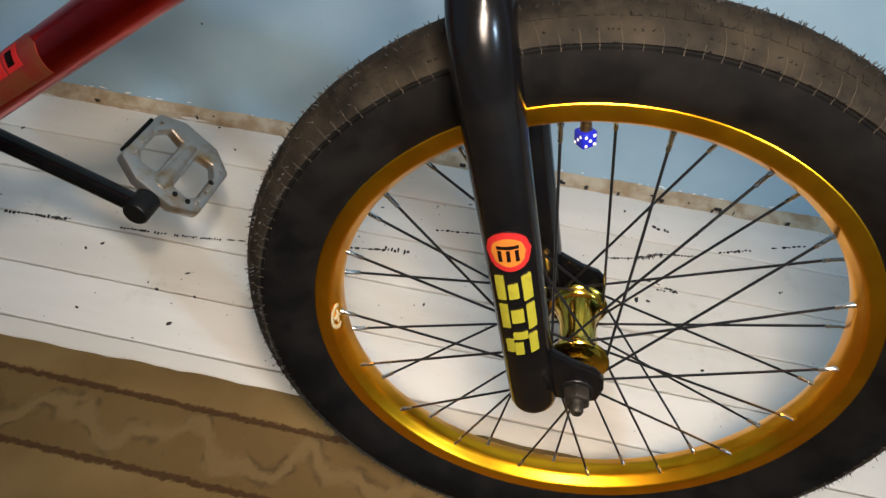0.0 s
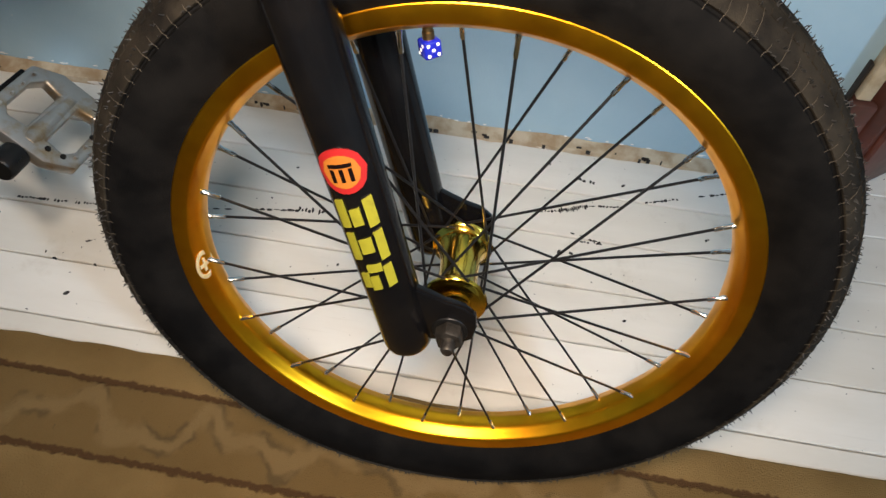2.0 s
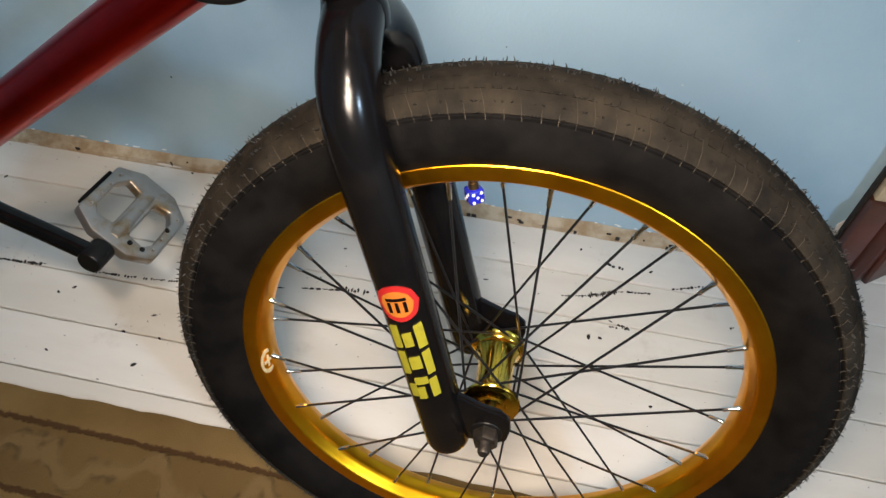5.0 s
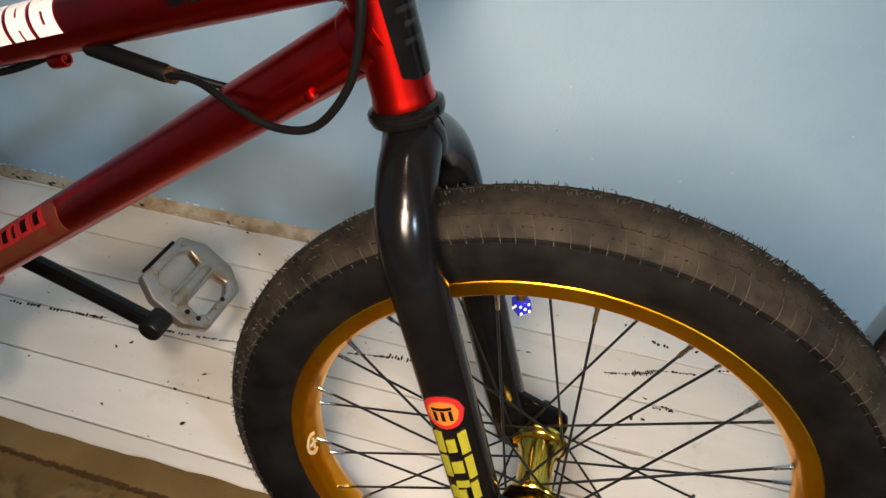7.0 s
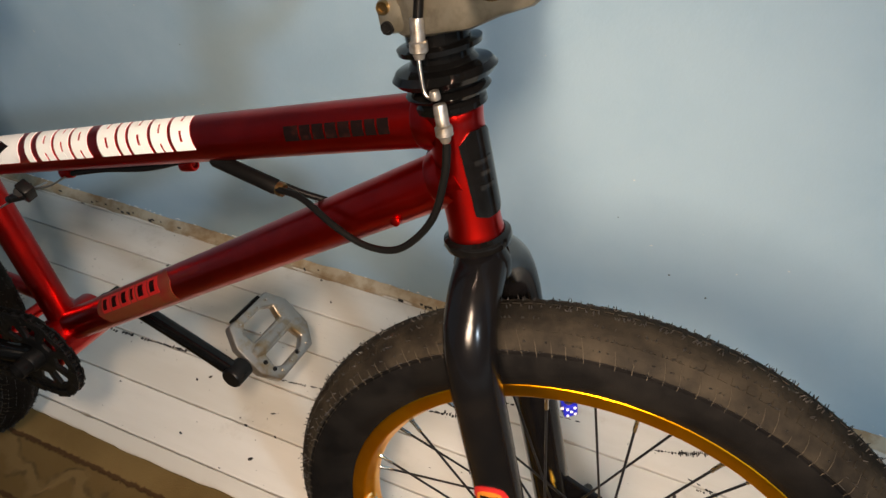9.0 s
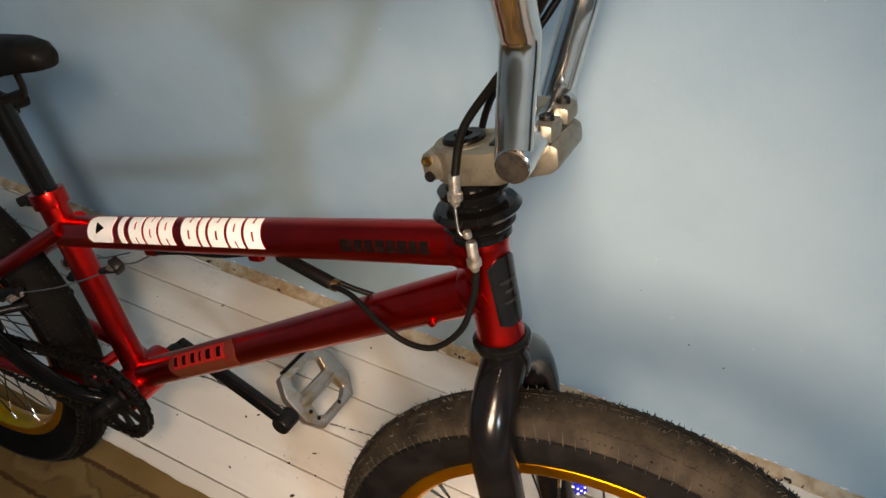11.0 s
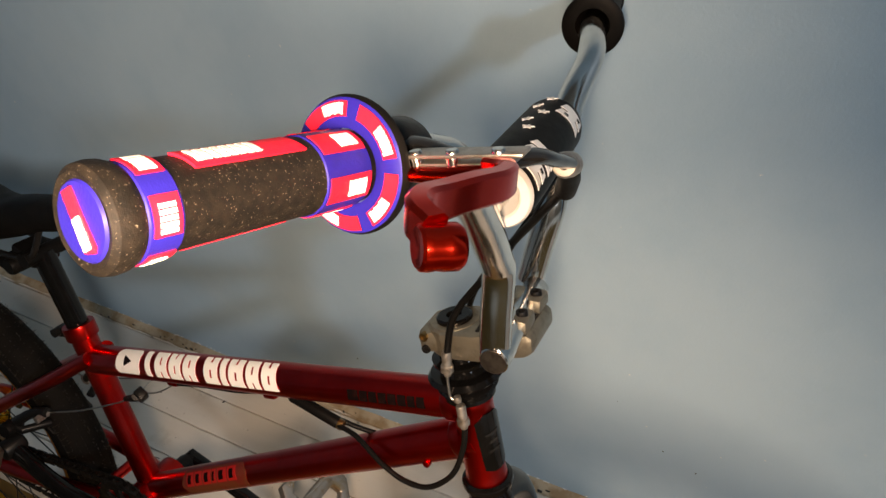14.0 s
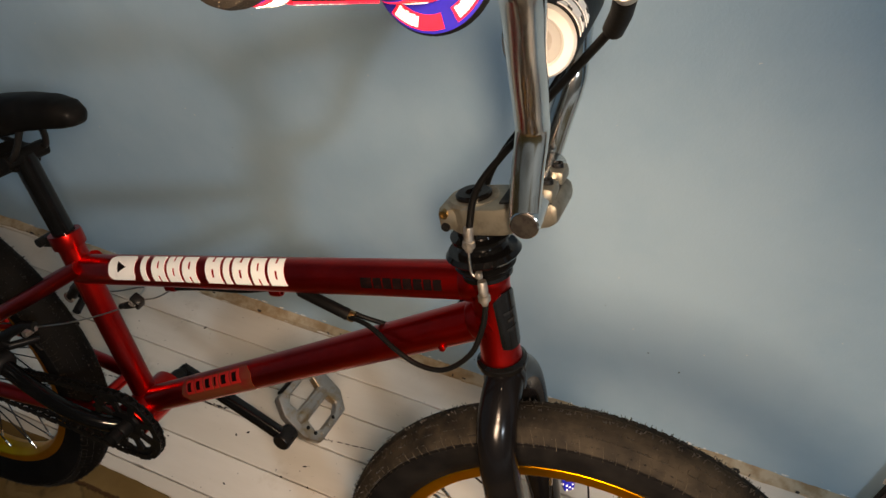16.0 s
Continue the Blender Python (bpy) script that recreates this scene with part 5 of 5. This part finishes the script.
# drive train
def drive():
    c = BB - Y * 0.042
    teeth = []
    n = 25
    for k in range(n):
        for f, r in ((0.0, 0.0500), (0.28, 0.0500), (0.42, 0.0545), (0.58, 0.0545), (0.72, 0.0500)):
            a = 2 * math.pi * (k + f) / n
            teeth.append((r * math.cos(a), r * math.sin(a)))
    holes = []
    for k in range(8):
        a = 2 * math.pi * k / 8
        holes.append([((r * math.cos(a + w)), (r * math.sin(a + w))) for r, w in ((0.0240, -0.22), (0.0240, 0.22), (0.0395, 0.26), (0.0415, 0.0), (0.0395, -0.26))])
    part("chain_ring", plate(teeth, 0.0045, frame_from(c, Y * -1, X), 0.0006, holes), M_BLACK, bike, "black spoked chain ring")
    # chain: outer and inner plates along a closed loop
    r0, r1 = 0.0515, 0.0215
    cr = Vector((REAR.x, -0.042, REAR.z))
    link = bmesh.new()
    dvec = cr - c
    L = dvec.length
    base = math.atan2(dvec.z, dvec.x)
    off = math.acos((r0 - r1) / L)
    pts = []
    for k in range(15):
        a = base + off + (2 * math.pi - 2 * off) * k / 14
        pts.append(c + r0 * (X * math.cos(a) + Z * math.sin(a)))
    for k in range(8):
        a = base - off + 2 * off * k / 7
        pts.append(cr + r1 * (X * math.cos(a) + Z * math.sin(a)))
    pts.append(pts[0])
    lens = [0.0]
    for p, q in zip(pts, pts[1:]):
        lens.append(lens[-1] + (q - p).length)
    count = int(lens[-1] / 0.0127)

    def at(s):
        for i in range(len(lens) - 1):
            if s <= lens[i + 1]:
                return pts[i] + (pts[i + 1] - pts[i]) * ((s - lens[i]) / (lens[i + 1] - lens[i]))
        return pts[-1]

    for k in range(count):
        p, q = at(lens[-1] * k / count), at(lens[-1] * (k + 1) / count)
        wide = 0.0044 if k % 2 else 0.0032
        for s in (-1, 1):
            m = frame_from((p + q) / 2 + Y * s * wide, Y, q - p)
            block(((q - p).length + 0.007, 0.0082, 0.0011), m, bm=link)
        sweep(link, [p - Y * 0.0052, p + Y * 0.0052], 0.0022, 6)
    tagged(part("chain", link, M_BLACK, bike, "black bicycle chain", smooth=False), kind="stuff")
    part("rear_sprocket", lathe([(0.010, -0.002), (0.0200, -0.002), (0.0200, 0.002), (0.010, 0.002)], cr, Y, 24), M_STEEL, bike)
    # cranks
    turn = Vector((0.900, 0, -0.436))
    for s in (-1, 1):
        d = turn * s
        a = BB + Y * s * 0.050
        wide = 0.0755 if s < 0 else 0.0775
        b = BB + d * 0.168 + Y * s * wide
        path = spline([BB + d * r + Y * s * y for r, y in zip((-0.006, 0.010, 0.032, 0.070, 0.120, 0.168, 0.178), (0.044, 0.050, 0.0615, 0.0720, wide, wide, wide) if s < 0 else (0.0660, 0.0672, 0.0690, 0.0718, 0.0752, wide, wide))], 6)
        arm = part("crank_arm", tube(path, [0.0098 if s > 0 else 0.0100 for i in range(len(path))], 20), M_DEEPBLACK, bike, "black tubular crank arm")
        part("pedal_boss", lathe([(0.0, -0.013), (0.0115, -0.013), (0.0130, -0.011), (0.0130, 0.012), (0.0110, 0.014), (0.0, 0.014)], b, Y, 24), M_BLACK, arm)
        part("spindle_boss", lathe([(0.0, 0.009), (0.007, 0.009), (0.0108, 0.008), (0.0118, 0.005), (0.0118, -0.020), (0.0, -0.020)], a, Y * s, 26), M_BLACK, arm)
    part("bracket_spindle", lathe([(0.0095, -0.07), (0.0095, 0.07)], BB, Y, 20), M_BLACK, bike)
    return BB + turn * 0.168, BB - turn * 0.168


FAR_PEDAL, NEAR_PEDAL = drive()


def pedal(centre, side, tilt):
    """A cast platform pedal: spindle along y, turned by tilt about it."""
    a, b = 0.0440, 0.0465
    o = [(-b, -a * 0.86), (-b * 0.45, -a * 1.16), (b * 0.45, -a * 1.16), (b, -a * 0.80), (b, a * 0.80), (b * 0.45, a * 1.22), (-b * 0.45, a * 1.22), (-b, a * 0.86)]
    win = [(0.010, -0.027), (0.028, -0.029), (0.035, -0.019), (0.035, 0.018), (0.027, 0.031), (0.010, 0.027)]
    holes = [win, [(-x, y) for x, y in reversed(win)]]
    m = pose(centre.x, side * 0.146, centre.z) @ pose(0, 0, 0, 0, tilt, 0)
    body = part("pedal", plate(o, 0.014, m, 0.003, holes), M_PEDAL, bike, "worn grey cast platform pedal")
    bm = bmesh.new()
    lathe([(0.0, -0.040), (0.0085, -0.040), (0.0105, -0.030), (0.0095, 0.0), (0.0085, 0.034), (0.0, 0.036)], (0, 0, 0), Y, 20, bm=bm)
    bm.transform(m)
    part("pedal_axle_housing", bm, M_PEDAL, body)
    for s in ((-1,) if side > 0 else (-1, 1)):
        part("pedal_reflector", block((0.005, 0.052, 0.012), m @ pose(s * (b + 0.001), 0, 0), 0.0015), M_PLASTIC if side > 0 else M_REFLECT, body, "reflector strip")
    pin = None
    for x in (-0.0385, 0.0385):
        for y in (-0.026, -0.008, 0.010, 0.028):
            for s in (0, 180):
                at = m @ pose(x, y, 0, s)
                if pin is None:
                    pin = part("pedal_pin", lathe([(0.0, 0.0105), (0.0012, 0.0105), (0.0016, 0.0095), (0.0016, 0.007)], (0, 0, 0), Z, 8), M_STEEL, body)
                    pin.matrix_local = at
                else:
                    share("pedal_pin", pin, at, body)
    # no holes are cut here: black discs paint in the shade inside them
    for x, y in ((0.030, -0.033), (0.016, -0.036), (0.037, 0.008)):
        spot = part("pedal_hole_shade", lathe([(0.0, 0.0086), (0.0026, 0.0085), (0.0030, 0.0070)], (x, y, 0), Z, 10), M_BLACK, body)
        spot.matrix_local = m
    return body


pedal(FAR_PEDAL, 1, 43)
pedal(NEAR_PEDAL, -1, -60)

# ---- rug ----


def rug():
    bm = bmesh.new()
    x0, x1, y0, y1 = -1.7, 1.6, -1.5, 0.204
    nx, ny = 220, 60
    grid = []
    for i in range(nx + 1):
        x = x0 + (x1 - x0) * i / nx
        edge = y1 + 0.004 * noise.noise(Vector((x * 3, 0, 5))) + 0.0022 * noise.noise(Vector((x * 24, 0, 9))) + 0.0012 * noise.noise(Vector((x * 70, 0, 2)))
        row = []
        for j in range(ny + 1):
            f = (j / ny) ** 0.5
            y = y0 + (edge - y0) * f
            z = 0.0060 + 0.0008 * noise.noise(Vector((x * 6, y * 6, 0)))
            if j == ny:
                z = 0.0003
            elif j == ny - 1:
                y = edge - 0.0012
                z = 0.0042
            elif j == ny - 2:
                y = edge - 0.0045
            row.append(bm.verts.new((x, y, z)))
        grid.append(row)
    for i in range(nx):
        for j in range(ny):
            bm.faces.new((grid[i][j], grid[i + 1][j], grid[i + 1][j + 1], grid[i][j + 1]))
    ring = [g[0] for g in grid] + grid[-1][1:] + [g[-1] for g in reversed(grid[:-1])] + list(reversed(grid[0][1:-1]))
    low = [bm.verts.new((v.co.x, v.co.y, 0.0)) for v in ring]
    for k in range(len(ring)):
        bm.faces.new((ring[k], ring[(k + 1) % len(ring)], low[(k + 1) % len(ring)], low[k]))
    tagged(part("rug", bm, M_RUG), "tan pile rug with a dark scrolled border under the bicycle", "rug")


rug()

# ---- floorboards ----
SLOPE, JOINT, WIDE = 0.004, 0.379, 0.0745


def joint_gap(x, k):
    """Half the width of the crack at joint k."""
    g = 0.00070 + 0.00030 * (noise.noise(Vector((x * 20, k * 3.3, 0))) + 1)
    bite = noise.noise(Vector((x * 7, k * 5.1, 4))) + 0.55 * noise.noise(Vector((x * 34, k * 2.2, 8)))
    lim = {1: 0.28, 3: 0.10}.get(k, 0.45)
    if bite > lim:
        g += 0.0014 * min(1, (bite - lim) * 4) * (1 + 0.5 * noise.noise(Vector((x * 90, k, 1))))
    return g


def boards():
    near = [-1.75 + 3.0 * i / 420 for i in range(421)]
    fine = [-2.58, -2.2] + near + [1.7, 2.3, 2.9, 3.38]
    coarse = [-2.58 + 5.96 * i / 16 for i in range(17)]
    for k in range(-39, 7):
        bm = bmesh.new()
        rows = []
        for x in (fine if -5 < k < 5 else coarse):
            lo = JOINT + WIDE * (k - 1) + SLOPE * x + joint_gap(x, k - 1) + 0.0006 * noise.noise(Vector((x * 50, k, 3)))
            hi = JOINT + WIDE * k + SLOPE * x - joint_gap(x, k) + 0.0006 * noise.noise(Vector((x * 50, k, 6)))
            lo, hi = max(lo, -2.6), min(hi, 0.86)
            if hi - lo < 0.004:
                continue
            z = 0.0004 * noise.noise(Vector((x * 2, k * 7.7, 0)))
            rows.append([bm.verts.new(p) for p in ((x, lo, -0.014), (x, lo, z - 0.0012), (x, lo + 0.0010, z), (x, hi - 0.0010, z), (x, hi, z - 0.0012), (x, hi, -0.014))])
        if not rows:
            continue
        for a, b in zip(rows, rows[1:]):
            for q in range(5):
                bm.faces.new((a[q], b[q], b[q + 1], a[q + 1]))
        bm.faces.new(rows[0])
        bm.faces.new(list(reversed(rows[-1])))
        part("floorboard", bm, M_BOARD, floor, smooth=False)


boards()


def flaked_paint():
    """Black flakes where the floor paint has broken away along old cracks."""
    rng = random.Random(12)
    bm = bmesh.new()
    runs = [(0.175, 0.486, 0.215, 0.494, 9, 0.0016), (0.213, 0.494, 0.250, 0.509, 14, 0.0040), (0.250, 0.509, 0.296, 0.516, 10, 0.0018), (0.325, 0.530, 0.370, 0.545, 9, 0.0016), (0.397, 0.555, 0.446, 0.570, 7, 0.0016), (0.238, 0.449, 0.271, 0.451, 8, 0.0020), (0.397, 0.481, 0.411, 0.485, 4, 0.0018), (-0.86, 0.350, -0.728, 0.364, 10, 0.0010), (-0.715, 0.368, -0.655, 0.372, 10, 0.0026), (-0.640, 0.373, -0.550, 0.380, 15, 0.0020), (0.241, 0.553, 0.258, 0.551, 4, 0.0024), (-0.475, 0.383, -0.400, 0.387, 16, 0.0020), (-0.400, 0.387, -0.335, 0.395, 18, 0.0018), (-0.330, 0.396, -0.200, 0.415, 9, 0.0008), (-0.195, 0.417, -0.115, 0.430, 9, 0.0014), (-0.120, 0.431, -0.085, 0.433, 8, 0.0044), (-0.060, 0.478, -0.005, 0.485, 8, 0.0013), (-0.005, 0.485, 0.075, 0.491, 6, 0.0008), (0.230, 0.461, 0.270, 0.452, 7, 0.0016)]
    spots = [(-0.466, 0.256, 3.0), (-0.346, 0.260, 4.2), (-0.382, 0.556, 3.2), (-0.423, 0.594, 3.4), (-0.706, 0.523, 3.6), (-0.484, 0.353, 3.6), (-0.501, 0.341, 3.4), (-0.398, 0.310, 1.8), (-0.383, 0.303, 3.0), (-0.332, 0.303, 2.6), (-0.140, 0.500, 2.6), (-0.158, 0.443, 2.0), (-0.048, 0.358, 2.4), (0.300, 0.344, 3.6), (0.217, 0.428, 5.0), (0.232, 0.429, 3.4), (0.195, 0.574, 3.0), (0.237, 0.555, 4.0), (0.296, 0.554, 3.6), (0.420, 0.330, 4.0), (0.455, 0.318, 2.8)]
    for x0, y0, x1, y1, count, wide in runs:
        d = Vector((x1 - x0, y1 - y0, 0))
        step = d.length / count
        d.normalize()
        e = Vector((-d.y, d.x, 0))
        for k in range(count):
            if rng.random() < 0.16:
                continue
            c = Vector((x0, y0, 0)) + d * step * (k + 0.5) + e * rng.uniform(-0.4, 0.4) * wide
            half, w = step * rng.uniform(0.30, 0.62), wide * rng.uniform(0.5, 1.5)
            n = 9
            top = []
            for i in range(n):
                a = 2 * math.pi * i / n
                r = rng.uniform(0.65, 1.15)
                top.append(c + d * half * r * math.cos(a) + e * w * r * math.sin(a))
            hi = [bm.verts.new((p.x, p.y, 0.0007)) for p in top]
            lo = [bm.verts.new((p.x, p.y, -0.0012)) for p in top]
            bm.faces.new(hi)
            for i in range(n):
                bm.faces.new((hi[i], lo[i], lo[(i + 1) % n], hi[(i + 1) % n]))
    for x, y, size in spots:
        turn = rng.uniform(0, math.pi)
        ring = []
        for i in range(9):
            a = 2 * math.pi * i / 9
            r = size * 0.001 * rng.uniform(0.6, 1.1)
            u, v = r * math.cos(a), 0.55 * r * math.sin(a)
            ring.append((x + u * math.cos(turn) - v * math.sin(turn), y + u * math.sin(turn) + v * math.cos(turn)))
        hi = [bm.verts.new((q[0], q[1], 0.0007)) for q in ring]
        lo = [bm.verts.new((q[0], q[1], -0.0012)) for q in ring]
        bm.faces.new(hi)
        for i in range(9):
            bm.faces.new((hi[i], lo[i], lo[(i + 1) % 9], hi[(i + 1) % 9]))
    tagged(part("flaked_paint", bm, M_FLAKE_SHADE, floor, "black flaked cracks in the floor paint", smooth=False), kind="stuff")


flaked_paint()


def edge_chips():
    """Black and white paint chips along the strip at the foot of the wall."""
    rng = random.Random(31)
    trim = bpy.data.objects["trim"]
    for name, material, label, count in (("black_chips", M_FLAKE_SHADE, "black chips in the broken paint edge", 46), ("white_chips", M_WHITE, "white chips where the wall paint has broken away", 90)):
        bm = bmesh.new()
        for k in range(count):
            c = Vector((rng.uniform(-1.3, 0.51), 0, 0))
            half, tall = rng.uniform(0.0010, 0.0055), rng.uniform(0.0004, 0.0011)
            if material is M_FLAKE_SHADE:
                # flat on the strip, along the crack at its front
                y = WALL_Y - rng.choice((0.011, 0.014, 0.017)) - rng.uniform(0, 0.003)
                ring = [(half * math.cos(a) * rng.uniform(0.6, 1.2), y + tall * math.sin(a) * rng.uniform(0.5, 1.3), 0) for a in [2 * math.pi * i / 8 for i in range(8)]]
                hi = [bm.verts.new((c.x + px, py, 0.0080)) for px, py, pz in ring]
                lo = [bm.verts.new((c.x + px, py, 0.0010)) for px, py, pz in ring]
            else:
                # upright on the wall, just over the strip
                z = 0.012 + rng.uniform(0.0, 0.006) * rng.random()
                ring = [(half * 0.8 * math.cos(a) * rng.uniform(0.6, 1.2), 0, z + tall * math.sin(a) * rng.uniform(0.5, 1.3)) for a in [2 * math.pi * i / 8 for i in range(8)]]
                hi = [bm.verts.new((c.x + px, WALL_Y - 0.0012, pz)) for px, py, pz in ring]
                lo = [bm.verts.new((c.x + px, WALL_Y + 0.0020, pz)) for px, py, pz in ring]
            bm.faces.new(hi)
            for i in range(8):
                bm.faces.new((hi[i], lo[i], lo[(i + 1) % 8], hi[(i + 1) % 8]))
        if material is M_WHITE:
            # the larger patch of bare plaster beside the door
            ring = [(0.520, 0.076), (0.527, 0.073), (0.536, 0.080), (0.537, 0.094), (0.531, 0.099), (0.523, 0.096), (0.518, 0.088)]
            hi = [bm.verts.new((x, WALL_Y - 0.0014, z)) for x, z in ring]
            lo = [bm.verts.new((x, WALL_Y + 0.0020, z)) for x, z in ring]
            bm.faces.new(hi)
            for i in range(len(ring)):
                bm.faces.new((hi[i], lo[i], lo[(i + 1) % len(ring)], hi[(i + 1) % len(ring)]))
        tagged(part(name, bm, material, trim, label, smooth=False), kind="stuff")


edge_chips()
